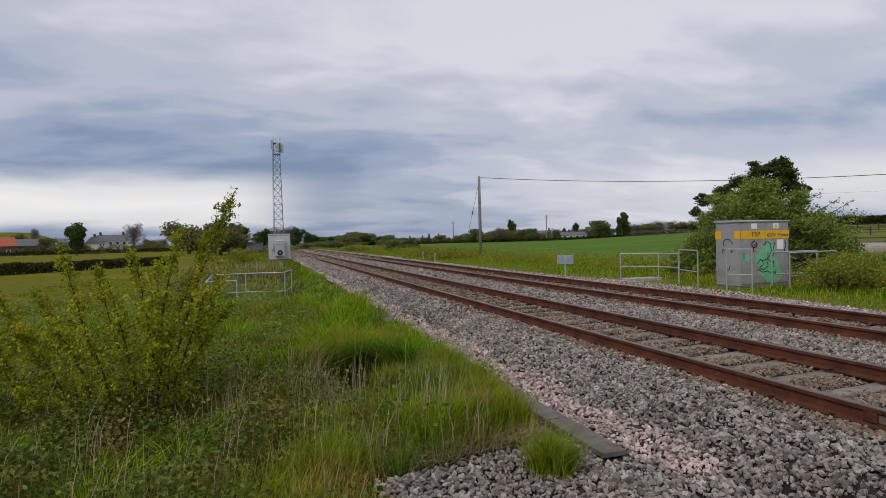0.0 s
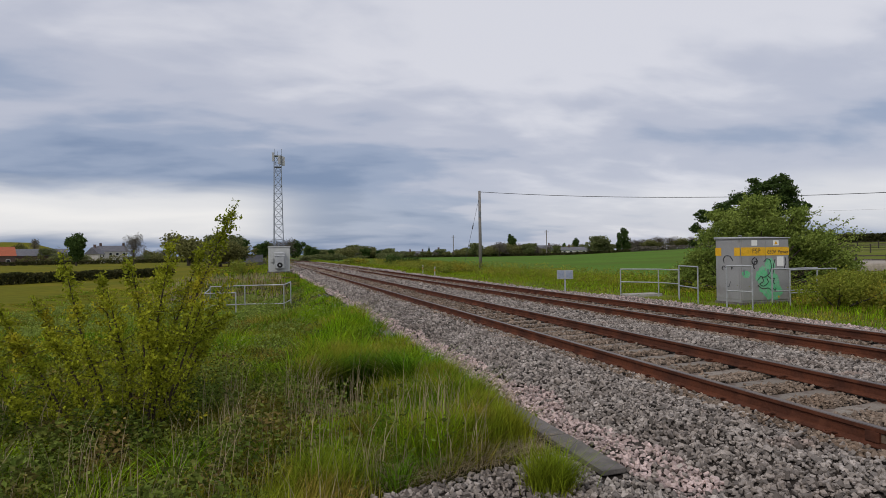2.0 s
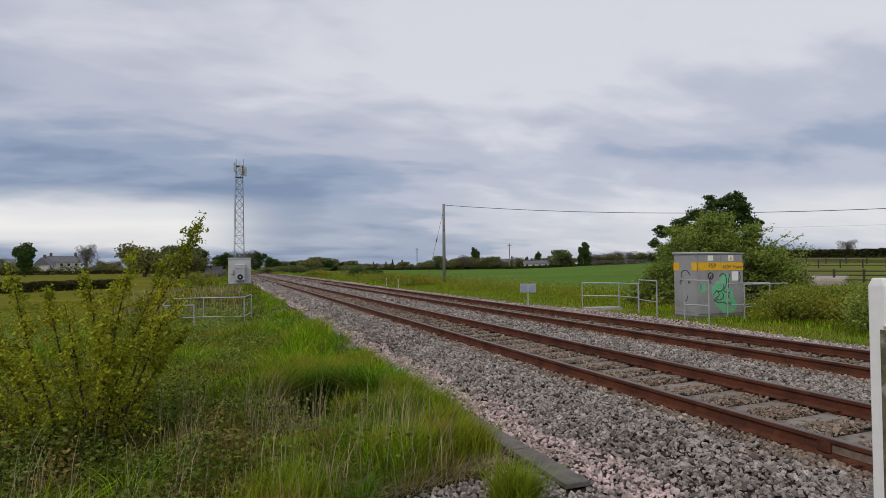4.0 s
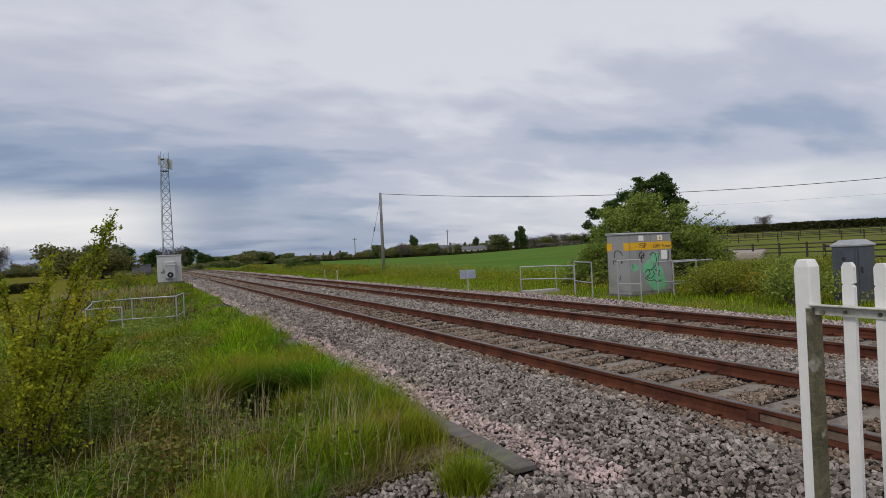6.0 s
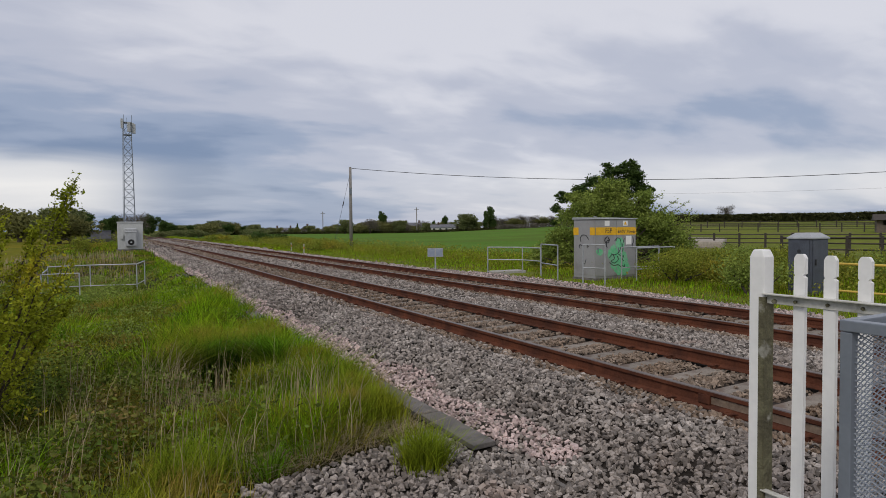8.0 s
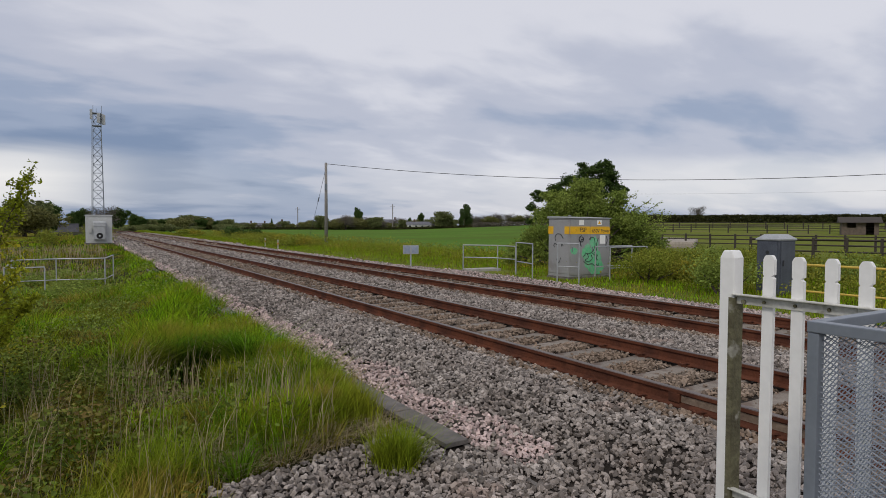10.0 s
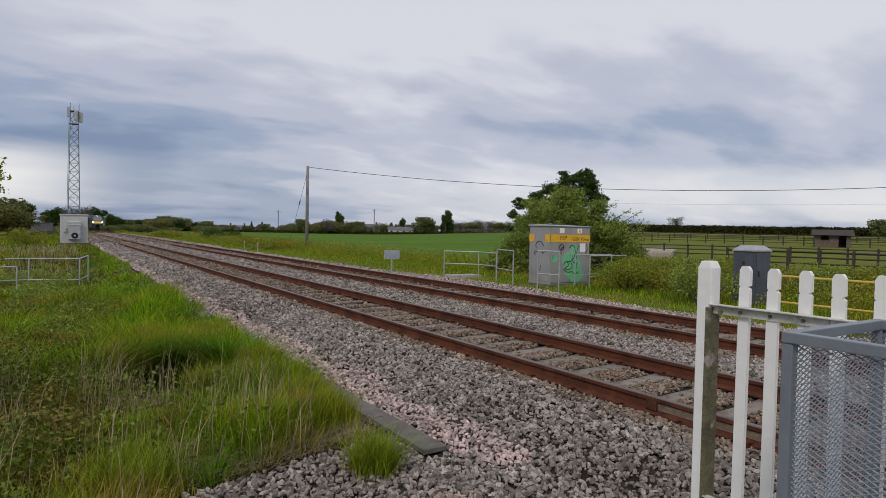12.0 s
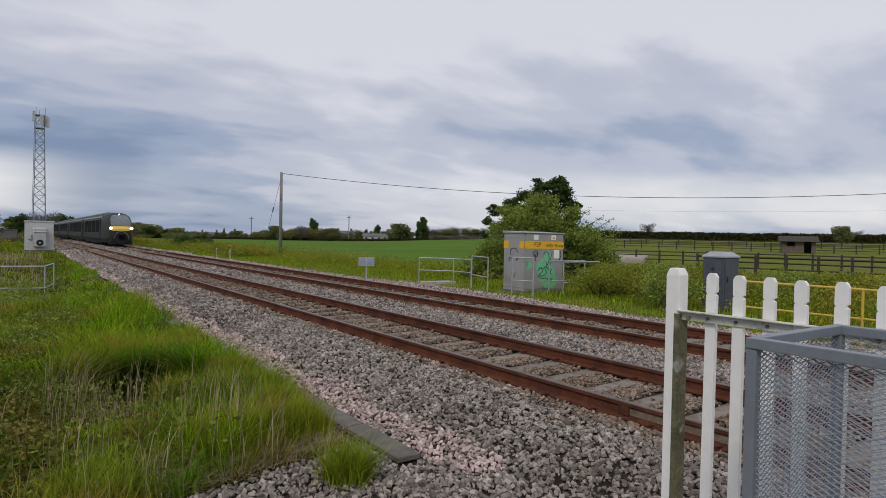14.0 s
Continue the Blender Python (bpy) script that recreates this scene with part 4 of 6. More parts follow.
def radio_mast():
    d = 86.0
    x, y = polar(1.62, d)
    z0 = -0.6
    top = 1.5 + d * math.tan(radians(8.95))
    m = thing("radio_mast", "galvanised lattice radio mast with panel antennas", "mast", at=(x, y, z0))
    H = top - z0

    def half(z):
        return 0.66 - 0.26 * z / H

    corners = ((-1, -1), (1, -1), (1, 1), (-1, 1))
    for cx, cy in corners:
        part("mast_leg", Build().tube([(cx * half(0), cy * half(0), 0), (cx * half(H), cy * half(H), H)], 0.042, 6), M["mesh"], m)
    n = 15
    for i in range(n):
        za, zb = H * i / n, H * (i + 1) / n
        br = Build()
        for (ax, ay), (bx, by) in zip(corners, corners[1:] + corners[:1]):
            br.tube([(ax * half(za), ay * half(za), za), (bx * half(zb), by * half(zb), zb)], 0.019, 4)
            br.tube([(bx * half(za), by * half(za), za), (ax * half(zb), ay * half(zb), zb)], 0.019, 4)
            br.tube([(ax * half(zb), ay * half(zb), zb), (bx * half(zb), by * half(zb), zb)], 0.016, 4)
        part("lattice_bay", br, M["mesh"], m)
    lad = Build()
    for s in (-0.2, 0.2):
        lad.tube([(-half(0) - 0.12, s, 0), (-half(H) - 0.12, s, H)], 0.025, 4)
    for k in range(int(H / 0.4)):
        zz = 0.4 * k + 0.3
        lad.tube([(-half(zz) - 0.12, -0.2, zz), (-half(zz) - 0.12, 0.2, zz)], 0.014, 4)
    part("ladder", lad, M["mesh"], m)
    part("head_frame", Build().box(-0.5, 0.5, -0.5, 0.5, H - 0.10, H), M["mesh"], m)
    part("lower_head_frame", Build().box(-0.5, 0.5, -0.5, 0.5, H - 1.6, H - 1.52), M["mesh"], m)
    for ax, ay, zz, w in ((-0.62, -0.5, H - 1.2, 0.14), (0.15, -0.62, H - 1.6, 0.18), (0.70, -0.35, H - 1.75, 0.20), (0.55, 0.5, H - 1.5, 0.2)):
        part("panel_antenna", Build().box(ax - w, ax + w, ay - 0.09, ay + 0.09, zz + 0.35, zz + 1.55), M["hut_side"], m, "pale panel antenna", 0.03)
    for ax in (-0.4, 0.5):
        part("whip_antenna", Build().tube([(ax, 0, H), (ax, 0, H + 0.95)], 0.03, 5), M["mesh"], m)
    part("lightning_rod", Build().tube([(-0.05, 0, H), (-0.05, 0, H + 0.6)], 0.02, 4), M["mesh"], m)


radio_mast()


# ---- the white fence and the mesh cage ----
def white_fence():
    xf, y0 = 2.70, 1.668
    zg = -0.36
    f = thing("white_pale_fence", "white painted pale fence with moss on its post", "fence", at=(xf, y0, zg))

    def pale(w, t, h, tip, nick=True):
        """A flat board with a rounded head; u runs along the fence."""
        pts = [(-w / 2, 0.02)]
        if nick:
            pts += [(-w / 2, h - 0.098), (-w / 2 + 0.009, h - 0.092), (-w / 2 + 0.009, h - 0.088), (-w / 2, h - 0.082)]
        pts += [(-w / 2, h - tip), (-w / 2 * 0.72, h - tip * 0.3), (-w / 4, h), (w / 4, h), (w / 2 * 0.72, h - tip * 0.3), (w / 2, h - tip)]
        if nick:
            pts += [(w / 2, h - 0.084), (w / 2 - 0.005, h - 0.09), (w / 2, h - 0.096)]
        pts += [(w / 2, 0.02)]
        return Build().quadstrip([[(x, u, z) for u, z in pts] for x in (-t / 2, t / 2)])

    post = part("post", Build().quadstrip([[(-0.035, -0.035, z), (0.035, -0.035, z), (0.035, 0.035, z), (-0.035, 0.035, z)] for z in (-0.1, 1.725)] + [[(-0.03, -0.022, 1.757), (0.03, -0.022, 1.757), (0.03, 0.022, 1.757), (-0.03, 0.022, 1.757)]]), M["white"], f, "square white post with a mossy side", 0.006)
    part("mossy_face", Build().box(-0.038, -0.0352, -0.036, -0.012, 0.0, 1.55).box(-0.036, 0.03, -0.038, -0.0352, 0.0, 1.55), M["mossy"], post, "bare mossy timber face")
    pm = pale(0.047, 0.020, 1.738, 0.018).mesh("pale")
    for k in range(14):
        o = part("pale", pm, M["white"], f)
        o.matrix_basis = pose(0.0, -0.165 - 0.130 * k, random.uniform(-0.006, 0.006), random.uniform(-0.35, 0.35), random.uniform(-0.5, 0.5), 0)
    for zr in (0.70, 1.568):
        r = part("rail", Build().box(-0.018, -0.0115, -2.3, -0.037, zr - 0.045, zr - 0.006).box(-0.046, -0.0115, -2.3, -0.03, zr - 0.006, zr), M["dirty_white"], f, "grimy white angle rail", 0.002)
        for k in range(14):
            part("bolt", Build().tube([(-0.026, -0.165 - 0.130 * k, zr - 0.026), (-0.018, -0.165 - 0.130 * k, zr - 0.026)], 0.007, 8), M["mossy"], r)
    part("bracket_bolt", Build().tube([(-0.03, -0.075, 1.535), (-0.019, -0.075, 1.535)], 0.010, 8), M["mossy"], f)


white_fence()


def mesh_cage():
    """Open-topped frame of steel angle filled with expanded metal."""
    x0, x1, y1, y0, zt = 1.98, 2.585, 0.955, -0.35, 1.235
    zg = -0.36
    c = thing("mesh_cage", "grey steel cage of expanded metal mesh", "cage", at=(x0, y1, zg))
    W, L, H = x1 - x0, y1 - y0, zt - zg
    a = 0.032
    for x in (0, W - a):
        for y in (-a, -L):
            part("corner_post", Build().box(x, x + a, y, y + a, 0, H - a - 0.002), M["mesh"], c, "", 0.003)
    for zz in (H - a, 0.10):
        part("front_rail", Build().box(-0.004, a, -L, 0, zz, zz + a), M["mesh"], c, "", 0.003)
        part("back_rail", Build().box(W - a, W + 0.004, -L, 0, zz, zz + a), M["mesh"], c, "", 0.003)
        part("end_rail", Build().box(a + 0.002, W - a - 0.002, -a, 0.002, zz, zz + a), M["mesh"], c, "", 0.003)
        part("end_rail", Build().box(a + 0.002, W - a - 0.002, -L, -L + a, zz, zz + a), M["mesh"], c, "", 0.003)

    def expanded(name, length, z0, z1, place):
        """Diamond mesh: slanted flat strands, twisted out of the sheet as the metal is cut and stretched."""
        b = Build()
        pu, pv, wd = 0.036, 0.0168, 0.0024
        nu, nv = int(length / pu), int((z1 - z0) / pv)
        for j in range(2 * nv):
            for i in range(nu):
                lo, hi = z0 + j * pv / 2, z0 + (j + 1) * pv / 2
                if j % 2:
                    lo, hi = hi, lo
                for s in (0, 1):
                    ua, ub = i * pu + s * pu / 2, i * pu + (s + 1) * pu / 2
                    va, vb = (lo, hi) if s == 0 else (hi, lo)
                    k = len(b.v)
                    for u, v in ((ua, va), (ub, vb)):
                        b.v += [place(u, v - wd * 0.55, -wd * 0.5), place(u, v + wd * 0.55, wd * 0.5), place(u, v + wd * 0.55 - 0.0016, wd * 0.5 + 0.0016), place(u, v - wd * 0.55 - 0.0016, -wd * 0.5 + 0.0016)]
                    b.f += [(k, k + 1, k + 5, k + 4), (k + 1, k + 2, k + 6, k + 5)]
        me = bpy.data.meshes.new(name)
        me.from_pydata(b.v, [], b.f)
        part(name, me, M["mesh"], c, "expanded metal infill")

    expanded("mesh_panel", L, 0.13, H - a, lambda u, v, o: (0.02 + o, -u, v))
    expanded("mesh_panel", L, 0.13, H - a, lambda u, v, o: (W - 0.02 + o, -u, v))
    expanded("mesh_panel", W, 0.13, H - a, lambda u, v, o: (u, -0.02 + o, v))
    part("floor_plate", Build().box(0, W, -L, 0, 0.0, 0.02), M["mesh"], c)


mesh_cage()


# ---- plants ----
def leaf_mesh(name, centres, sizes, material, flat=0.0, drop=0.0, aim=None):
    """Small folded leaves, one island each, at the given centres."""
    n = len(centres)
    d = rng.normal(size=(n, 3))
    d[:, 2] = d[:, 2] * (1 - flat) - drop
    if aim is not None:
        d += np.array(aim)
    d /= np.linalg.norm(d, axis=1)[:, None]
    s = rng.normal(size=(n, 3))
    s -= (s * d).sum(1)[:, None] * d
    s /= np.linalg.norm(s, axis=1)[:, None]
    nn = np.cross(d, s)
    L, W = sizes[:, None] * 0.5, sizes[:, None] * rng.uniform(0.24, 0.38, (n, 1))
    tip, base = centres + d * L, centres - d * L
    left, right = centres + s * W + nn * W * 0.35, centres - s * W + nn * W * 0.35
    v = np.stack([base, left, tip, right], 1).reshape(-1, 3)
    k = 4 * np.arange(n)[:, None]
    f = np.concatenate([k + np.array([0, 1, 2]), k + np.array([0, 2, 3])])
    return mesh_np(name, v, f, material)


def ragged(clumps, each, seed, size=0.5):
    """Breaks every clump into smaller ones round its rim."""
    rr = random.Random(seed)
    out = []
    for x, y, z, a, b, c in clumps:
        out.append((x, y, z, a * 0.72, b * 0.72, c * 0.72))
        for _ in range(each):
            u, v = rr.uniform(0, 6.28), rr.uniform(-0.7, 1)
            w, k = math.sqrt(1 - v * v), size * rr.uniform(0.55, 1.1)
            out.append((x + a * 0.8 * w * math.cos(u), y + b * 0.8 * w * math.sin(u), z + c * 0.8 * v, a * k, b * k, c * k * 0.7))
    return out


def crown_points(clumps, n, shell=0.55):
    """Points in the outer part of a set of ellipsoids (x, y, z, rx, ry, rz)."""
    c = np.array(clumps)
    w = (c[:, 3] * c[:, 4] * c[:, 5]) ** (2 / 3)
    which = rng.choice(len(c), n, p=w / w.sum())
    d = rng.normal(size=(n, 3))
    d /= np.linalg.norm(d, axis=1)[:, None]
    r = shell + (1 - shell) * rng.random(n) ** 0.7
    lump = 1 + 0.22 * np.sin(4.1 * d[:, 0] + which) * np.sin(3.7 * d[:, 1] + 2 * which) + 0.14 * np.sin(9 * d[:, 2] + 7 * d[:, 0] + which)
    return c[which, :3] + d * c[which, 3:] * (r * lump)[:, None]


def make_tree(height, width, material, n, leaf, kind="round", bare=0.0, seed=0, label="", name="tree", group=""):
    """Tapered trunk, limbs reaching into the clumps, and a crown of leaves with gaps."""
    rr = random.Random(seed)
    clumps, trunk_h = [], height * (0.14 if kind != "poplar" else 0.10)
    if kind == "poplar":
        for k in range(9):
            z = height * (0.12 + 0.78 * k / 8)
            q = width * 0.5 * (0.55 + 0.45 * math.sin(math.pi * (0.25 + 0.62 * k / 8)))
            clumps.append((rr.uniform(-.15, .15) * width, rr.uniform(-.15, .15) * width, z, q * 0.8, q * 0.8, height * 0.10))
    elif kind == "conifer":
        for k in range(9):
            z = height * (0.15 + 0.80 * k / 8)
            q = width * 0.5 * (1.05 - 0.9 * k / 8) * rr.uniform(0.8, 1.1)
            clumps.append((rr.uniform(-.05, .05) * width, 0, z, q, q, height * 0.075))
    else:
        for k in range(13):
            a, q = rr.uniform(0, 6.28), rr.uniform(0.05, 0.36) * width
            z = height * rr.uniform(0.17, 0.86)
            s = width * rr.uniform(0.15, 0.25) * (1.15 - 0.5 * abs(z / height - 0.55))
            clumps.append((q * math.cos(a), q * math.sin(a), z, s, s, s * rr.uniform(0.65, 0.95)))
        clumps.append((0, 0, height * 0.50, width * 0.32, width * 0.32, height * 0.34))
    t = thing(name, label, "tree", group)
    b = Build()
    b.tube([(0, 0, -0.3), (0.02 * width, 0, trunk_h), (-0.01 * width, 0.02 * width, height * 0.6)], [width * 0.045, width * 0.034, width * 0.012], 7)
    for cx, cy, cz, rx, ry, rz in clumps:
        b.tube([(0.01 * width, 0, min(cz * 0.75, height * 0.5) * rr.uniform(0.5, 0.9)), (cx * 0.5, cy * 0.5, cz * 0.86), (cx, cy, cz + rz * 0.5)], [width * 0.016, width * 0.010, width * 0.003], 5)
    part("trunk", b, M["bark"], t)
    pts = crown_points(clumps, n, 0.35 if bare else 0.5)
    part("crown", leaf_mesh("crown", pts, leaf * rng.uniform(0.6, 1.4, n), M[material]), M[material], t)
    return t


def put(t, az, d, scale=1.0, wide=1.0, turn=0.0, dz=0.0, first=False):
    x, y = polar(az, d)
    m = pose(x, y, gz(x, y) + dz, 0, 0, turn) @ Matrix.Diagonal((scale * wide, scale * wide, scale, 1))
    if first:
        t.matrix_basis = m
        return t
    return copy_thing(t, m @ Matrix.Diagonal((1 / t.scale.x, 1 / t.scale.y, 1 / t.scale.z, 1)))


def far_trees():
    kinds = {
        "round": make_tree(10, 10, "leaf_far", 3600, 0.70, seed=1, label="distant green broadleaf tree in spring leaf", group="distant trees"),
        "round2": make_tree(9, 11, "leaf_olive", 3600, 0.70, seed=2, label="distant olive-green broadleaf tree coming into leaf", group="distant trees"),
        "bare": make_tree(11, 10, "leaf_bare", 3200, 0.36, seed=3, bare=1, label="distant brownish tree still nearly bare", group="distant trees"),
        "dark": make_tree(12, 8, "leaf_dark", 4200, 0.72, seed=4, label="distant dark evergreen tree", group="distant trees"),
        "poplar": make_tree(16, 8, "leaf_dark", 9000, 0.55, "poplar", seed=5, label="tall dark poplar standing far off", group="distant trees"),
        "conifer": make_tree(12, 6, "leaf_dark", 6000, 0.5, "conifer", seed=6, label="dark pointed conifer standing far off", group="distant trees"),
        "bush": make_tree(4, 6, "leaf_far", 2200, 0.34, seed=8, label="distant green bush along the field edge", group="distant bushes"),
    }
    used = set()
    rr = random.Random(12)

    def plant(kind, az, d, top, wide=1.0):
        """top: the crown's height in degrees above eye level."""
        t = kinds[kind]
        h0 = {"round": 10, "round2": 9, "bare": 11, "dark": 12, "poplar": 16, "conifer": 12, "bush": 4}[kind]
        x, y = polar(az, d)
        s = (1.5 + d * math.tan(radians(top)) - gz(x, y)) / (h0 * 0.93)
        wide *= 1.45 if kind in ("round", "round2", "bare") else 1.15
        put(t, az, d, max(s, 0.15), wide, rr.uniform(0, 360), first=kind not in used)
        used.add(kind)

    for row in (("dark", -14.4, 190, 1.95, 0.85), ("round2", -18.2, 400, 1.2, 0.6), ("round", -16.4, 260, 0.75, 0.9), ("bare", -17.2, 420, 1.5, 0.6), ("bare", -10.3, 190, 1.82, 0.55),
                ("round2", -8.7, 260, 0.55, 0.9), ("round2", -6.0, 150, 1.95, 0.8), ("bare", -8.0, 270, 0.6, 0.8), ("round", -3.4, 125, 1.75, 1.0), ("dark", -1.9, 130, 1.7, 0.8), ("round2", -2.6, 118, 1.3, 0.9),
                ("bush", -15.6, 250, 0.4, 1.2), ("bush", -13.9, 250, 0.25, 1.2), ("bush", -9.6, 250, 0.2, 1.2), ("dark", 0.6, 200, 1.25, 0.9), ("bare", 1.9, 190, 1.35, 0.9), ("dark", 3.2, 200, 1.35, 0.95), ("dark", 4.2, 240, 0.85, 1.1),
                ("dark", -0.1, 240, 1.0, 0.8), ("conifer", 15.4, 330, 0.50, 0.8), ("round", 16.6, 300, 0.3, 1.3), ("round2", 18.4, 300, 0.25, 1.3), ("round", 19.7, 250, 0.8, 0.85), ("bare", 22.0, 260, 0.85, 1.2),
                ("round2", 22.9, 270, 0.75, 1.2), ("poplar", 23.1, 275, 1.5, 0.5), ("dark", 23.2, 274, 1.45, 0.5), ("bare", 24.0, 270, 0.7, 1.1), ("round", 24.9, 265, 0.7, 1.0), ("round2", 21.1, 262, 0.6, 1.1), ("bare", 27.2, 290, 0.65, 1.0),
                ("round2", 28.4, 280, 0.45, 1.0), ("dark", 29.1, 285, 1.15, 0.55), ("dark", 28.0, 300, 0.7, 0.6), ("round", 31.0, 260, 1.25, 0.9), ("round", 31.6, 262, 0.9, 0.9), ("poplar", 33.4, 265, 1.85, 0.78), ("poplar", 32.9, 262, 1.45, 0.6),
                ("bare", 34.5, 260, 0.85, 1.1), ("bare", 35.3, 262, 0.95, 1.0), ("round2", 35.8, 258, 0.85, 1.2), ("bare", 36.4, 260, 1.05, 1.1), ("bare", 37.3, 255, 1.05, 1.1), ("round2", 38.2, 255, 0.95, 1.2), ("bare", 39.2, 255, 1.0, 1.1),
                ("round2", 40.6, 250, 0.9, 1.2), ("bare", 53.8, 240, 1.65, 0.85), ("bush", 50.5, 215, 1.05, 1.3), ("round", 68.5, 170, 1.55, 0.75), ("bare", 69.4, 210, 1.2, 0.9), ("round", 73.0, 190, 1.2, 1.1), ("bare", 77, 210, 1.4, 1.0),
                ("round", 82, 180, 1.8, 1.1), ("round2", -23, 180, 1.2, 1.2), ("dark", -27, 200, 1.6, 1.1), ("round", -31, 190, 1.6, 1.2)):
        plant(*row)
    # the long belt of trees along the line
    for k in range(30):
        az = 4.3 + 0.30 * k + rr.uniform(-0.1, 0.1)
        top = np.interp(az, [4, 5, 6.5, 8.7, 9.3, 10.2, 11.6, 13.2], [0.75, 0.45, 0.4, 0.75, 0.62, 0.35, 0.45, 0.05]) + rr.uniform(-0.14, 0.10)
        plant(("round", "round2", "dark", "bare", "round")[k % 5], az, rr.uniform(215, 290), float(top), rr.uniform(0.9, 1.3))
    for k in range(36):
        az = 18.6 + 0.62 * k + rr.uniform(-0.2, 0.2)
        plant(("round2", "bare", "round", "bare")[k % 4], az, rr.uniform(262, 300), float(np.interp(az, [18, 22, 26, 30, 36, 41], [0.35, 0.62, 0.45, 0.5, 0.68, 0.75])) + rr.uniform(-0.25, 0.18), rr.uniform(0.8, 1.1))
    for k in range(10):
        plant(("round", "round2", "bare")[k % 3], 13.2 + 0.55 * k + rr.uniform(-0.1, 0.1), rr.uniform(270, 310), rr.uniform(-0.05, 0.18), 0.9)
    for k in range(16):
        plant("bush", rr.uniform(3.5, 13), rr.uniform(150, 200), rr.uniform(-0.25, 0.05), 1.6)


far_trees()


def hedge(a, b, height, width, n, material, label, leaf=0.25, wavy=0.25, name="hedge"):
    """A clipped or rough hedge between two spots: stems inside, leaves all through."""
    a, b = Vector((*a, 0)), Vector((*b, 0))
    u = rng.random(n)
    across = rng.normal(0, 0.42, n).clip(-1, 1) * width / 2
    ax = (b - a).normalized()
    side = np.array([-ax.y, ax.x])
    x = a.x + (b.x - a.x) * u + side[0] * across
    y = a.y + (b.y - a.y) * u + side[1] * across
    L = (b - a).length
    top = height * (1 + wavy * (0.6 * np.sin(u * L * 0.35) * np.sin(u * L * 0.13 + 1) + 0.4 * np.sin(u * L * 1.7 + 2)))
    z = land(x, y) + top * rng.random(n) ** 0.75
    t = thing(name, label, "hedge", "hedges")
    part("leaves", leaf_mesh("leaves", np.stack([x, y, z], 1), leaf * rng.uniform(0.6, 1.4, n), M[material]), M[material], t)
    st = Build()
    m = max(4, int(L / 2.5))
    for k in range(m):
        p = a.lerp(b, (k + 0.5) / m)
        q = gz(p.x, p.y)
        st.tube([(p.x, p.y, q - 0.1), (p.x + 0.1, p.y, q + height * 0.85)], [0.07, 0.02], 4)
    tagged(part("stems", st, M["bark"], t), kind="stuff")


def hedges():
    hedge(polar(-24, 58), polar(-7.4, 73), 0.92, 1.5, 12000, "hedge", "low dark clipped field hedge across the pasture", 0.20, 0.10)
    hedge(polar(-24, 225), polar(-0.8, 235), 1.25, 1.5, 7000, "hedge", "second dark clipped hedge farther across the pasture", 0.45, 0.12)
    hedge(polar(-24, 262), polar(-1, 258), 2.4, 2.5, 6000, "leaf_olive", "rough olive hedge before the distant houses", 0.5, 0.5)
    hedge(polar(4, 262), polar(21, 268), 0.9, 2.5, 5000, "hedge", "dark hedge at the far edge of the crop field", 0.7, 0.15)
    hedge(polar(21, 268), polar(36, 255), 0.9, 2.5, 5000, "hedge", "dark hedge under the distant trees", 0.7, 0.2)
    hedge(polar(34, 246), polar(51, 205), 1.6, 3.0, 5000, "leaf_bare", "bare brown hedge along the hill crest", 0.6, 0.3)
    hedge(polar(48, 205), polar(88, 205), 2.3, 2.2, 30000, "hedge", "long dark clipped hedge along the paddocks", 0.62, 0.06)
    hedge((3.0, 69), (1.2, 80), 1.5, 2.0, 2500, "scrub", "low green scrub beside the hut", 0.14, 0.4)


hedges()


def paddock_fence():
    """Post-and-rail fences: dark stained rails, one thing each."""
    for (a0, d0), (a1, d1), n, group in (((46, 114), (90, 104), 30, "paddock fences"), ((49, 64), (92, 56), 22, "paddock fences"), ((47, 140), (90, 128), 32, "paddock fences"), ((58, 47), (94, 40), 16, "paddock fences")):
        f = thing("paddock_fence", "dark stained post-and-rail paddock fence", "fence", group)
        pts = []
        for k in range(n + 1):
            x, y = polar(a0 + (a1 - a0) * k / n, d0 + (d1 - d0) * k / n)
            pts.append(Vector((x, y, gz(x, y))))
        pm = Build().box(-0.07, 0.07, -0.07, 0.07, -0.2, 1.35).mesh("post", 0.01)
        for p in pts:
            part("post", pm, M["dark_wood"], f).location = p
        for p, q in zip(pts, pts[1:]):
            for zz in (0.45, 0.85, 1.2):
                part("rail", Build().tube([p + Vector((0, 0, zz)), q + Vector((0, 0, zz))], 0.05, 4), M["dark_wood"], f)


paddock_fence()


def riding_arena():
    a = Build()
    ring = [polar(*q) for q in ((48.8, 62), (53.6, 60), (53.9, 74), (48.6, 76))]
    a.quadstrip([[(x, y, gz(x, y) - 0.1) for x, y in ring], [(x, y, gz(x, y) + 0.62) for x, y in ring]])
    solid("sand_bank", a, M["arena"], "pale sandy heap of bare ground behind rails", "sand heap", bevel=0.2)


riding_arena()


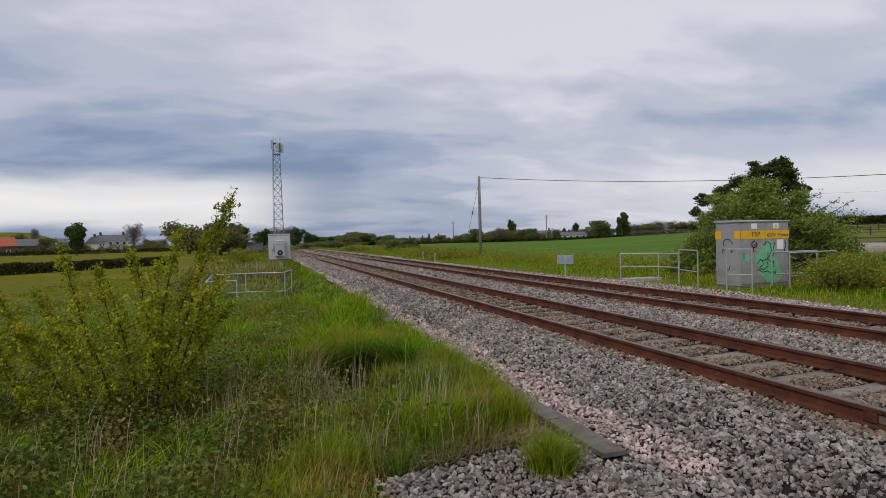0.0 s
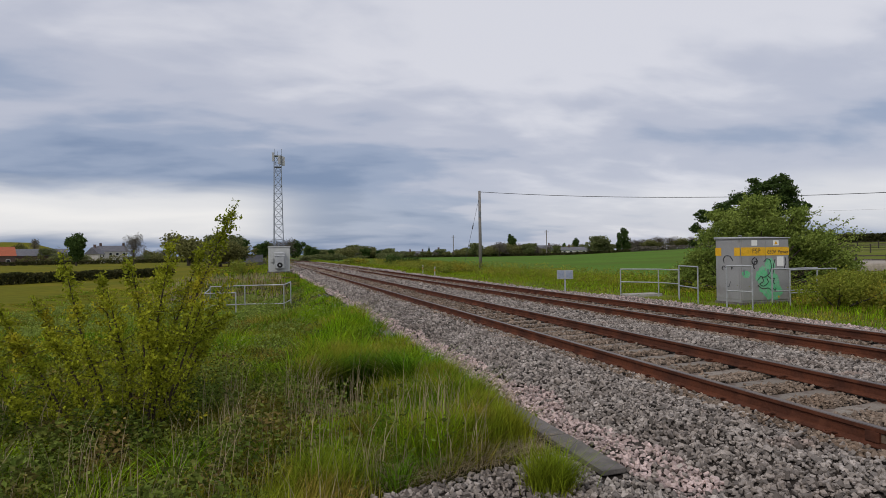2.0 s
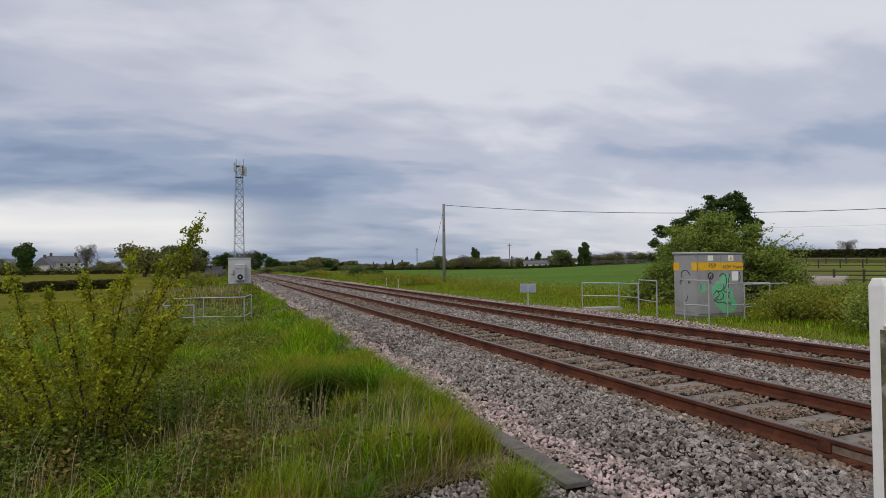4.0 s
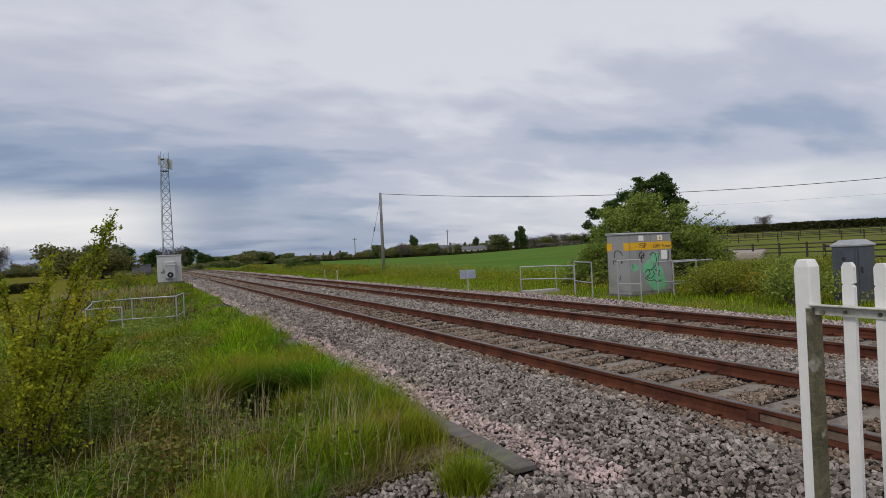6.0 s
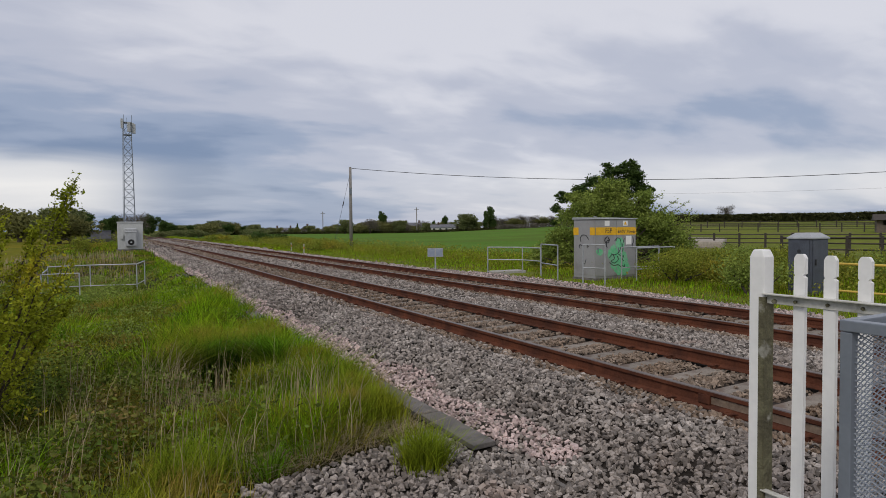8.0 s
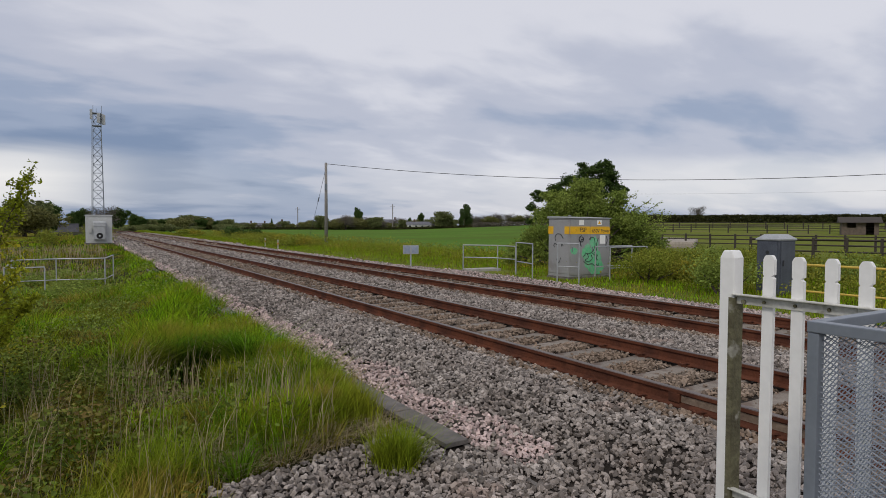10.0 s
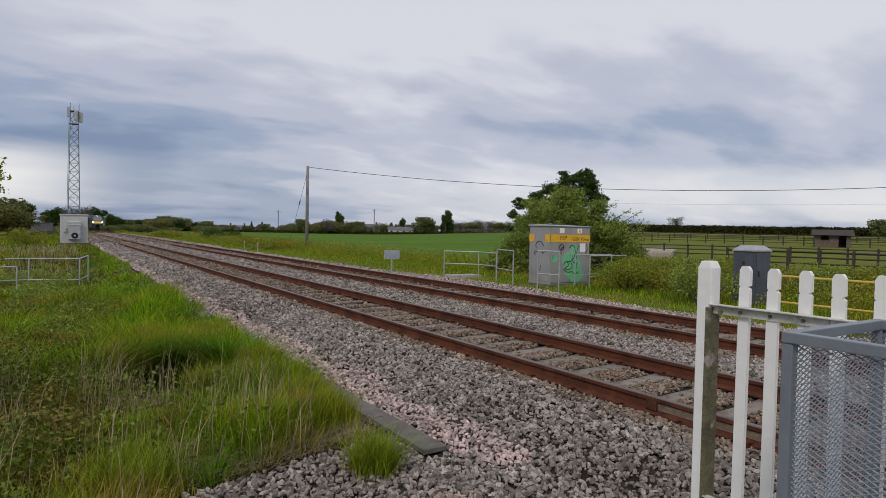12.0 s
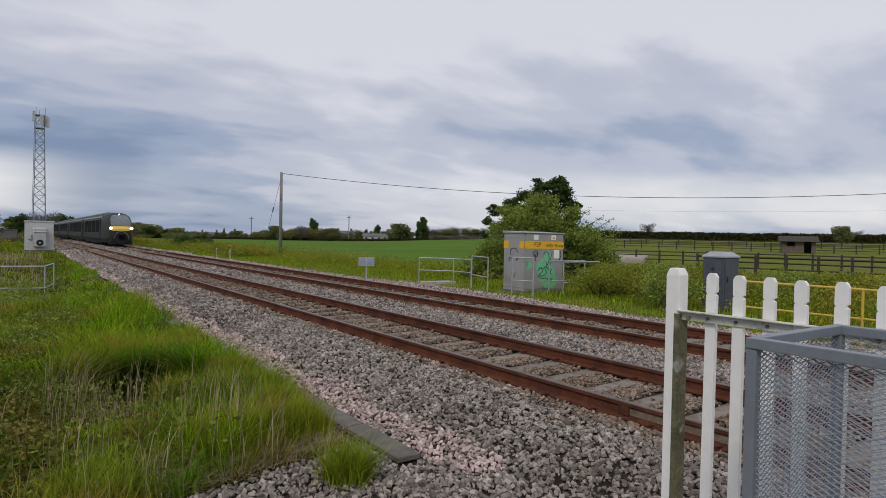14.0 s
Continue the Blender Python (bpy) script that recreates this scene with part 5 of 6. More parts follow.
def house(w, d, h, roof_h, wall, roof, label, chimneys=(0.2, 0.8), windows=3, name="house", group="distant houses"):
    t = thing(name, label, "house", group)
    part("wall", Build().box(-w / 2, w / 2, -d / 2, d / 2, -1.0, h), M[wall], t)
    e = 0.35
    part("roof", Build().quadstrip([[(-w / 2 - e, -d / 2 - e, h - 0.1), (-w / 2 - e, 0, h + roof_h), (-w / 2 - e, d / 2 + e, h - 0.1)], [(w / 2 + e, -d / 2 - e, h - 0.1), (w / 2 + e, 0, h + roof_h), (w / 2 + e, d / 2 + e, h - 0.1)]]), M[roof], t)
    for c in chimneys:
        xx = -w / 2 + w * c
        part("chimney", Build().box(xx - 0.4, xx + 0.4, -0.4, 0.4, h + roof_h * 0.5, h + roof_h + 1.1), M["brick_far"], t)
    for row in ((h * 0.22,) if h < 3.5 else (h * 0.18, h * 0.62)):
        for k in range(windows):
            xx = -w / 2 + w * (k + 0.5) / windows
            win = part("window", Build().box(xx - 0.6, xx + 0.6, -d / 2 - 0.06, -d / 2 - 0.003, row, row + 1.25), M["white"], t)
            part("pane", Build().box(xx - 0.5, xx + 0.5, -d / 2 - 0.08, -d / 2 - 0.062, row + 0.1, row + 1.15), M["glass_far"], win)
    return t


def place_house(t, az, d, turn=0.0, dz=0.0):
    x, y = polar(az, d)
    t.matrix_basis = pose(x, y, gz(x, y) + dz, 0, 0, -az + turn)


def houses():
    place_house(house(10, 8, 4.6, 2.4, "render_wall", "slate", "long cream rendered house with a slate roof", (0.1, 0.95), 4), -11.9, 285, 12)
    place_house(house(6, 5, 3.6, 2.6, "render_wall", "slate", "cream rendered cottage with a slate roof", (0.5,), 2), -13.1, 275, 70)
    place_house(house(12, 8, 3.2, 3.0, "brick_far", "red_tile", "brick house under a bright red tile roof", (), 3), -19.9, 250, 5)
    place_house(house(18, 9, 3.2, 2.4, "brick_far", "slate", "low brown farm barn behind the hedge", (), 3), -17.0, 262, 0)
    place_house(house(10, 7, 2.6, 1.6, "render_wall", "slate", "white distant cottage beyond the crop field", (0.15, 0.85), 3), 14.2, 340, 6, -1.2)
    place_house(house(6, 6, 2.6, 2.4, "render_wall", "slate", "white gabled distant cottage beyond the field", (0.5,), 2), 16.3, 335, 60, -1.2)
    place_house(house(11, 7, 2.0, 1.3, "render_wall", "slate", "white distant bungalow below dark trees", (0.3,), 4), 28.9, 275, 0)
    place_house(house(8, 6, 3.2, 1.6, "brick_far", "slate", "distant brick house among trees", (0.1, 0.9), 3), 26.0, 300, 0)
    for az, d, h in ((17.7, 300, 10.5), (26.4, 280, 11.5)):
        x, y = polar(az, d)
        p = thing("telegraph_pole", "distant telegraph pole with a cross arm", "utility pole", "distant poles", at=(x, y, gz(x, y)))
        part("pole", Build().tube([(0, 0, -0.3), (0, 0, h)], 0.2, 6), M["wood_pole"], p)
        part("cross_arm", Build().box(-1.1, 1.1, -0.1, 0.1, h - 1.0, h - 0.8), M["wood_pole"], p)
    # a dark brick bridge parapet behind the hut
    x, y = polar(-0.3, 170)
    b = thing("bridge_parapet", "dark brick bridge parapet across the line far off", "bridge", at=(x, y, -0.7))
    part("wall", Build().box(-9, 1.5, -0.3, 0.3, 0, 2.1), M["slate"], b)
    part("coping", Build().box(-9.1, 1.6, -0.4, 0.4, 2.1, 2.3), M["slate"], b)


houses()


def field_shelter():
    x, y = polar(65.5, 108)
    t = thing("field_shelter", "open-fronted stable with pale walls and dark roof", "stable", at=(x, y, gz(x, y)), turn=-60)
    w, d, h = 4.5, 3.2, 1.75
    part("back_wall", Build().box(-w / 2, w / 2, d / 2 - 0.1, d / 2, -0.2, h), M["shed_wood"], t)
    for xx in (-w / 2, w / 2 - 0.1):
        part("side_wall", Build().box(xx, xx + 0.1, -d / 2, d / 2 - 0.1, -0.2, h), M["shed_wood"], t)
    for a, b in ((-w / 2 + 0.1, -w / 2 + 0.7), (-0.5, 0.7), (w / 2 - 0.6, w / 2 - 0.1)):
        part("front_wall", Build().box(a, b, -d / 2, -d / 2 + 0.1, -0.2, h), M["shed_wood"], t)
    part("half_door", Build().box(-w / 2 + 0.7, -0.5, -d / 2 + 0.02, -d / 2 + 0.08, -0.2, 1.0), M["shed_wood"], t)
    part("roof", Build().quadstrip([[(-w / 2 - 0.4, -d / 2 - 0.7, h), (-w / 2 - 0.4, 0, h + 0.85), (-w / 2 - 0.4, d / 2 + 0.3, h)], [(w / 2 + 0.4, -d / 2 - 0.7, h), (w / 2 + 0.4, 0, h + 0.85), (w / 2 + 0.4, d / 2 + 0.3, h)]]), M["dark_wood"], t, "dark felt roof")


field_shelter()


def thorn_tree():
    """Broad green thorn thicket behind the cabinet with a darker tree standing over it."""
    x, y = polar(43.2, 27.0)
    z = gz(x, y)
    t = thing("thorn_tree", "dense green thorn bush behind the steel cabinet", "bush", at=(x, y, z))
    s = 27.0 / 57.3      # metres to a degree at this distance
    fx, fy = math.cos(radians(43.2)), -math.sin(radians(43.2))

    def off(daz, el, r, depth=0.0, squash=0.85):
        u = daz * s
        zz = 1.5 + 27 * math.tan(radians(el)) - z
        return (u * fx + depth * math.sin(radians(43.2)), u * fy + depth * math.cos(radians(43.2)), zz, r, r, r * squash)

    cl = [off(-3.6, -1.6, 0.95), off(-4.9, -2.4, 0.85), off(-5.6, -3.4, 0.7), off(-3.9, -3.4, 0.9), off(0.6, 3.5, 0.8), off(5.2, 0.3, 1.1), off(6.3, -1.0, 1.05), off(7.3, -2.2, 0.95), off(3.6, 1.6, 0.9), off(-1.6, 1.6, 0.9), off(-2.0, 0.2, 1.25), off(-0.6, 1.6, 1.35), off(0.9, 2.4, 1.25), off(1.5, 1.2, 1.4), off(3.1, 0.4, 1.3), off(4.6, -0.8, 1.05), off(5.8, -2.0, 0.8), off(0, -1.2, 1.7, 0.4), off(2.6, -1.6, 1.6, 0.4), off(-2.4, -2.2, 1.1), off(6.9, -2.9, 0.6), off(8.6, -3.1, 0.55), off(10.5, -3.2, 0.5)]
    cl = ragged(cl, 3, 4)
    pts = crown_points(cl, 60000, 0.35)
    pts = pts[pts[:, 2] > 0.05]
    part("foliage", leaf_mesh("foliage", pts, 0.085 * rng.uniform(0.6, 1.5, len(pts)), M["leaf_mid"], aim=(0.95 * fx, 0.95 * fy, 0.55)), M["leaf_mid"], t)
    b = Build()
    rr = random.Random(3)
    for c in cl:
        b.tube([(rr.uniform(-0.8, 0.8), rr.uniform(-0.6, 0.6), -0.1), (c[0] * 0.6, c[1] * 0.6, c[2] * 0.6), (c[0], c[1], c[2] + c[5] * 0.6)], [0.07, 0.04, 0.012], 5)
    sp, spl = Build(), []
    for daz, el, de in ((6.2, 1.1, 1.8), (7.0, 0.9, 1.7), (7.4, 0.2, 1.6), (7.9, 0.2, 1.2), (6.8, -0.6, 1.6), (5.0, 1.9, 1.4), (7.6, -1.0, 1.2)):
        a, e = off(daz - 3.0, el - 1.6, 1)[:3], off(daz + 0.6, el + de * 0.7, 1)[:3]
        mid = [(p + q) / 2 + k for p, q, k in zip(a, e, (0, 0, 0.12))]
        sp.tube([a, mid, e], [0.022, 0.015, 0.005], 5)
        for k in range(150):
            u = rr.random() ** 0.8
            spl.append([p + (q - p) * u + rr.gauss(0, 0.075) for p, q in zip(a, e)])
    part("branchwork", b, M["bark"], t)
    tagged(part("long_sprays", sp, M["twig"], t), kind="stuff")
    part("spray_leaves", leaf_mesh("spray_leaves", np.array(spl), 0.085 * rng.uniform(0.6, 1.3, len(spl)), M["leaf_mid"], aim=(fx, fy, 0.4)), M["leaf_mid"], t)
    # the darker tree
    x2, y2 = polar(44.6, 34.0)
    z2 = gz(x2, y2)
    d = thing("oak_tree", "dark leafy tree standing over the thorn bush", "tree", at=(x2, y2, z2))
    s2 = 34.0 / 57.3

    def off2(daz, el, r, depth=0.0, q=0.72):
        u = daz * s2
        return (u * fx + depth * 0.7, u * fy + depth * 0.7, 1.5 + 34 * math.tan(radians(el)) - z2, r, r, r * q)

    cl = [off2(1.0, 5.35, 0.55), off2(-0.3, 4.9, 0.72), off2(-1.7, 4.1, 0.70), off2(-3.0, 3.4, 0.62), off2(-4.4, 2.7, 0.55), off2(-5.2, 1.7, 0.42), off2(1.6, 4.4, 0.78), off2(2.4, 3.3, 0.62), off2(0.2, 3.6, 1.1, 0.4), off2(2.6, 2.3, 0.55), off2(-2.4, 2.2, 1.0, 0.3), off2(0.3, 1.6, 1.2, 0.3), off2(-4.3, 0.9, 0.5), off2(1.6, 5.6, 0.35), off2(-5.4, 0.4, 0.3)]
    limbs = cl
    cl = ragged([(*q[:3], q[3] * 1.12, q[4] * 1.12, q[5] * 1.05) for q in cl], 4, 9, 0.40)
    pts = crown_points(cl, 30000, 0.25)
    part("crown", leaf_mesh("crown", pts, 0.105 * rng.uniform(0.6, 1.4, len(pts)), M["leaf_dark"], flat=0.4), M["leaf_dark"], d)
    b = Build().tube([(0, 0, -0.2), (0.05, 0, 1.6), (-0.05, 0.05, 3.2)], [0.22, 0.17, 0.08], 8)
    for c in limbs:
        b.tube([(0, 0, 1.5), (c[0] * 0.55, c[1] * 0.55, c[2] * 0.78), (c[0], c[1], c[2] + c[5] * 0.5)], [0.08, 0.05, 0.012], 5)
    part("trunk", b, M["bark"], d)


thorn_tree()


# ---- foreground growth ----
def blades(name, x, y, h, w, material, label, lean=0.35, category="grass", sink=0.02, push=None):
    """Grass blades of two bent segments."""
    n = len(x)
    z = land(x, y) - sink
    a = rng.uniform(0, 2 * math.pi, n)
    l = lean * rng.uniform(0.2, 1.5, n) * h
    wind = np.stack([np.full(n, 0.10), np.full(n, 0.03)], 1) * h[:, None]
    dx, dy = np.cos(a) * l + wind[:, 0], np.sin(a) * l + wind[:, 1]
    if push is not None:
        dx, dy = dx + push[0], dy + push[1]
    b = a + rng.uniform(0.9, 2.2, n)
    wx, wy = np.cos(b) * w / 2, np.sin(b) * w / 2
    p = np.empty((n, 5, 3))
    p[:, 0] = np.stack([x - wx, y - wy, z], 1)
    p[:, 1] = np.stack([x + wx, y + wy, z], 1)
    mx, my, mz = x + dx * 0.35, y + dy * 0.35, z + h * 0.6
    p[:, 2] = np.stack([mx + wx * 0.8, my + wy * 0.8, mz], 1)
    p[:, 3] = np.stack([mx - wx * 0.8, my - wy * 0.8, mz], 1)
    p[:, 4] = np.stack([x + dx, y + dy, z + h * rng.uniform(0.86, 1.0, n)], 1)
    k = 5 * np.arange(n)[:, None]
    f = np.concatenate([k + np.array(q) for q in ((0, 1, 2), (0, 2, 3), (3, 2, 4))])
    me = mesh_np(name, p.reshape(-1, 3), f, M[material])
    tagged(new(name, me), label, category, kind="stuff")


def verge():
    def spots(n, x0, x1, y0, y1):
        x, y = rng.uniform(x0, x1, n), rng.uniform(y0, y1, n)
        ok = (x < bed_x(y) - 0.02) & (np.hypot(x - EYE[0], y) > 1.6)
        return x[ok], y[ok]

    def tall(x, y):
        return (0.72 + 0.42 * np.sin(2.6 * x + 0.8 * y) * np.sin(1.7 * y - 0.6 * x) + 0.36 * np.sin(5.3 * x + 1) * np.sin(4.7 * y)) * (1 - 0.75 * hollow(x, y)) * (1 - 0.62 * np.exp(-(((x - 1.3) / 0.75) ** 2 + ((y - 6.85) / 0.75) ** 2) ** 2))

    def lush(x, y):
        """Share of bright grass: along the stones and in swathes."""
        return np.clip(0.25 + 0.75 * step(-0.2, 1.0, x - 0.05 * y) + 0.25 * np.sin(1.1 * x + 0.7 * y), 0.05, 1) * (0.12 + 0.88 * step(4.2, 6.4, y))

    def clumped(nc, per, box, hh, w, rad):
        """Hummocks: each clump has its own height, lean and kind of grass."""
        cx, cy = spots(nc, *box)
        keep = rng.random(len(cx)) > 1.2 * hollow(cx, cy)
        cx, cy = cx[keep], cy[keep]
        nc = len(cx)
        g = rng.random(nc) < lush(cx, cy)
        tall_c = tall(cx, cy).clip(0.15) * rng.uniform(0.2, 1.5, nc) * np.where(g, 1.10, 0.72) * (1 - 0.55 * step(-3.0, -5.0, cx))
        i = np.repeat(np.arange(nc), per)
        n = len(i)
        q = rad * rng.uniform(0.6, 1.4, nc)[i]
        ox, oy = rng.normal(0, 0.5, n) * q, rng.normal(0, 0.5, n) * q
        x, y = cx[i] + ox, cy[i] + oy
        ok = x < bed_x(y) - 0.04 + 0.10 * step(5.0, 6.0, y)
        h = hh * tall_c[i] * rng.uniform(0.55, 1.15, n) * np.exp(-(ox ** 2 + oy ** 2) / (2.5 * q ** 2))
        pick = rng.random(nc) + 0.35 * np.sin(2.2 * cx + 0.5 * cy) * np.sin(1.6 * cy)
        kind = np.where(g, np.where(pick < 0.30, 1, np.where(pick > 0.85, 2, 0)), np.where(pick < 0.22, 1, np.where(pick > 0.80, 2, 3)))[i]
        for k, (m, lab) in enumerate((("grass", "lush bright green long grass in hummocks"), ("grass_deep_shade", "tufts of grass coloured deep green for shade"), ("grass_gold", "yellowing tufts of long grass"), ("grass_dull", "olive rough grass on the verge"))):
            sel = ok & (kind == k)
            blades("verge_grass", x[sel], y[sel], h[sel], w * rng.uniform(0.7, 1.4, sel.sum()), m, lab, 0.55, push=(1.25 * ox[sel] / q[sel] * h[sel], 1.25 * oy[sel] / q[sel] * h[sel]))

    clumped(2300, 84, (-5, 3.1, 1.8, 9), 0.33, 0.0062, 0.15)
    clumped(2900, 52, (-9, 3.2, 9, 19), 0.36, 0.011, 0.22)
    clumped(2000, 36, (-11, 3.3, 19, 45), 0.30, 0.024, 0.40)
    clumped(900, 26, (-6, 3.3, 45, 110), 0.34, 0.06, 0.8)
    x, y = spots(26000, -5, 3.1, 1.8, 10)
    ok = rng.random(len(x)) > 1.5 * hollow(x, y)
    x, y = x[ok], y[ok]
    blades("low_grass", x, y, 0.09 * rng.uniform(0.5, 1.3, len(x)), 0.007 * rng.uniform(0.7, 1.4, len(x)), "grass_dull", "short rough grass between the hummocks", 0.6)
    # short growth round the standpoint
    x, y = rng.uniform(-5, 0.85, 14000), rng.uniform(-5, 2.6, 14000)
    blades("low_grass", x, y, 0.10 * rng.uniform(0.4, 1.3, len(x)), 0.009 * rng.uniform(0.7, 1.4, len(x)), "grass_dull", "trodden short grass round the standpoint", 0.7)
    # the tuft that stands by the lids, and others at the edge of the stones
    tx, ty = [], []
    for cx, cy, n, r in ((2.27, 4.16, 1900, 0.125), (2.32, 5.25, 1700, 0.22), (2.38, 6.0, 1800, 0.22), (2.1, 5.3, 1500, 0.25), (1.6, 5.25, 1600, 0.3), (2.45, 6.8, 1800, 0.28), (2.5, 7.9, 1600, 0.3), (0.6, 4.7, 1600, 0.35), (0.3, 3.9, 1600, 0.4), (1.1, 9.0, 2200, 0.34), (1.65, 8.95, 2200, 0.36), (2.15, 8.1, 1600, 0.25), (0.8, 8.2, 1500, 0.25), (1.45, 9.3, 2200, 0.4), (1.62, 7.2, 900, 0.17), (2.1, 7.0, 1100, 0.22), (1.25, 9.9, 2000, 0.4), (2.2, 9.4, 1800, 0.3), (2.45, 10.4, 1800, 0.3)):
        tx.append(rng.normal(cx, r * 0.55, n))
        ty.append(rng.normal(cy, r * 0.55, n))
    tx, ty = np.concatenate(tx), np.concatenate(ty)
    th = np.where((ty > 8.4) & (tx < 2.0), 1.30, np.where((ty < 4.6) & (tx > 1.5), 1.15, 1.0))
    blades("grass_tuft", tx, ty, 0.36 * th * rng.uniform(0.45, 1.15, len(tx)), 0.006 * rng.uniform(0.7, 1.4, len(tx)), "grass_gold", "dense yellow-green tufts of grass at the stones' edge", 0.6)
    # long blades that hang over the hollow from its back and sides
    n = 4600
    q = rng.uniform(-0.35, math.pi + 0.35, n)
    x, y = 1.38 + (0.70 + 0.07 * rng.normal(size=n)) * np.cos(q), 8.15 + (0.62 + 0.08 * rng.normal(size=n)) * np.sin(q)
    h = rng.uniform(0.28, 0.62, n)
    # the hollow's shade is painted into these blades by the darker green
    blades("shaded_reeds", x, y, h, 0.011 * rng.uniform(0.7, 1.4, n), "grass_deep_shade", "tuft coloured dark for shade over a hollow in the grass", 0.75, push=(-0.40 * np.cos(q) * h, -0.40 * np.sin(q) * h))
    # bleached stalks, in loose groups
    m = 85
    cx, cy, k = rng.uniform(-3.4, 2.0, m), rng.uniform(2.6, 7.6, m), rng.integers(4, 26, m)
    x, y = np.repeat(cx, k) + 0.16 * rng.normal(size=k.sum()), np.repeat(cy, k) + 0.16 * rng.normal(size=k.sum())
    ok = x < bed_x(y) - 0.2
    x, y = x[ok], y[ok]
    blades("dry_stalks", x, y, rng.uniform(0.30, 0.82, len(x)), np.full(len(x), 0.0058), "straw", "bleached dry grass stalks standing in the verge", 0.28)
    x, y = rng.normal(1.15, 0.30, 420), rng.normal(7.05, 0.22, 420)
    blades("dry_thatch", x, y, rng.uniform(0.04, 0.16, 420), np.full(420, 0.0055), "straw", "pale dead grass before a hollow", 1.6)
    n = 2600
    x, y = rng.uniform(0.9, 2.6, n), rng.uniform(4.55, 5.3, n)
    ok = x < bed_x(y) + 0.1
    blades("dry_thatch", x[ok], y[ok], rng.uniform(0.04, 0.16, ok.sum()), np.full(ok.sum(), 0.005), "straw", "flattened dry grass at the edge of the gravel", 3.0)
    # sparse blades coming up through the gravel
    tx = np.concatenate([rng.normal(cx, 0.07, 46) for cx in (2.50, 2.95, 3.05, 3.40)])
    ty = np.concatenate([rng.normal(cy, 0.06, 46) for cy in (3.32, 3.10, 2.98, 2.92)])
    blades("gravel_weeds", tx, ty, rng.uniform(0.05, 0.15, len(tx)), np.full(len(tx), 0.006), "grass_gold", "sparse yellow-green weeds in the gravel", 0.7)
    # brown seed heads before the hut
    n = 1500
    x, y = rng.uniform(-5.5, 1.7, n), rng.uniform(30, 52, n)
    blades("dead_reeds", x, y, rng.uniform(0.3, 0.7, n), np.full(n, 0.018), "straw", "pale brown dead reeds standing before the hut", 0.2)
    # low broad-leaved weeds in the shade
    n = 90000
    x, y = rng.uniform(-5.5, 1.8, n), rng.uniform(2.0, 9.0, n)
    lump = 0.5 + 0.5 * np.sin(3.1 * x + 1.4 * y) * np.sin(2.6 * y - 1.1 * x)
    ok = (rng.random(n) < (step(1.2, -0.8, x) + 0.10) * (0.15 + lump)) & (x < bed_x(y) - 0.1)
    x, y, lump = x[ok], y[ok], lump[ok]
    z = land(x, y) + rng.random(len(x)) ** 0.7 * (0.10 + 0.42 * lump)
    me = leaf_mesh("bramble_weeds", np.stack([x, y, z], 1), 0.044 * rng.uniform(0.5, 1.5, len(x)), M["bramble"], flat=0.6)
    tagged(new("bramble_weeds", me), "low tangle of nettles and bramble leaves", "weeds", kind="stuff")
    # far verge
    n = 110000
    x, y = rng.uniform(11.9, 22, n), 4 + 66 * rng.random(n) ** 1.3
    ok = ~((x > 13.9) & (x < 16.6) & (y > 15.0) & (y < 16.6)) & (x > 12.5 + 0.25 * np.sin(1.7 * y) + 0.8 * np.exp(-((y - 17) / 5.0) ** 2)) & ~((x > 13.1) & (x < 15) & (y > 18.4) & (y < 20.8))
    x, y = x[ok], y[ok]
    h = (0.09 + 0.10 * step(13.2, 15.5, x) + 0.22 * step(16.5, 19, x)) * rng.uniform(0.5, 1.3, len(x))
    g = rng.random(len(x)) < 0.62
    blades("far_verge_grass", x[g], y[g], h[g], 0.013 * rng.uniform(0.6, 1.6, g.sum()), "grass", "long green grass along the far verge", 0.4)
    blades("far_verge_grass", x[~g], y[~g], h[~g], 0.013 * rng.uniform(0.6, 1.6, (~g).sum()), "grass_dull", "rough olive grass along the far verge", 0.4)
    n = 20000
    x, y = rng.uniform(12.2, 17, n), rng.uniform(55, 190, n)
    for m, sel in (("grass", rng.random(n) < 0.5), ("grass_dull", None)):
        sel = sel if sel is not None else rng.random(n) < 0.5
        blades("far_verge_grass", x[sel], y[sel], 0.20 * rng.uniform(0.4, 1.3, sel.sum()), 0.05 * rng.uniform(0.6, 1.6, sel.sum()), m, "long rough grass along the line far off", 0.5)
    # scattered broad leaves among the grass
    n = 150000
    x, y = spots(n, -9, 2.9, 5.0, 34)
    lump = 0.5 + 0.5 * np.sin(1.9 * x + 2 + 0.5 * y) * np.sin(1.3 * y - 0.8 * x)
    k = (rng.random(len(x)) < np.clip(1.25 * lump - 0.15, 0.0, 1) * (1 - 0.75 * step(0.6, 1.6, x))) & (hollow(x, y) < 0.2)
    x, y, lump = x[k], y[k], lump[k]
    me = leaf_mesh("verge_weeds", np.stack([x, y, land(x, y) + rng.random(len(x)) ** 0.7 * (0.06 + 0.34 * lump)], 1), (0.022 + 0.0016 * y) * rng.uniform(0.5, 1.5, len(x)), M["leaf_mid"], flat=0.5)
    tagged(new("verge_weeds", me), "broad-leaved weeds scattered in the long grass", "weeds", kind="stuff")
    # scrub along the field edge beyond the tracks
    n = 34000
    y = 6 + 100 * rng.random(n) ** 1.2
    x = 16.5 + 2.3 * rng.normal(size=n) * 0.6 + 0.035 * y
    lump = 0.5 + 0.5 * np.sin(0.8 * y + 0.5 * x) * np.sin(0.33 * y + 1.2)
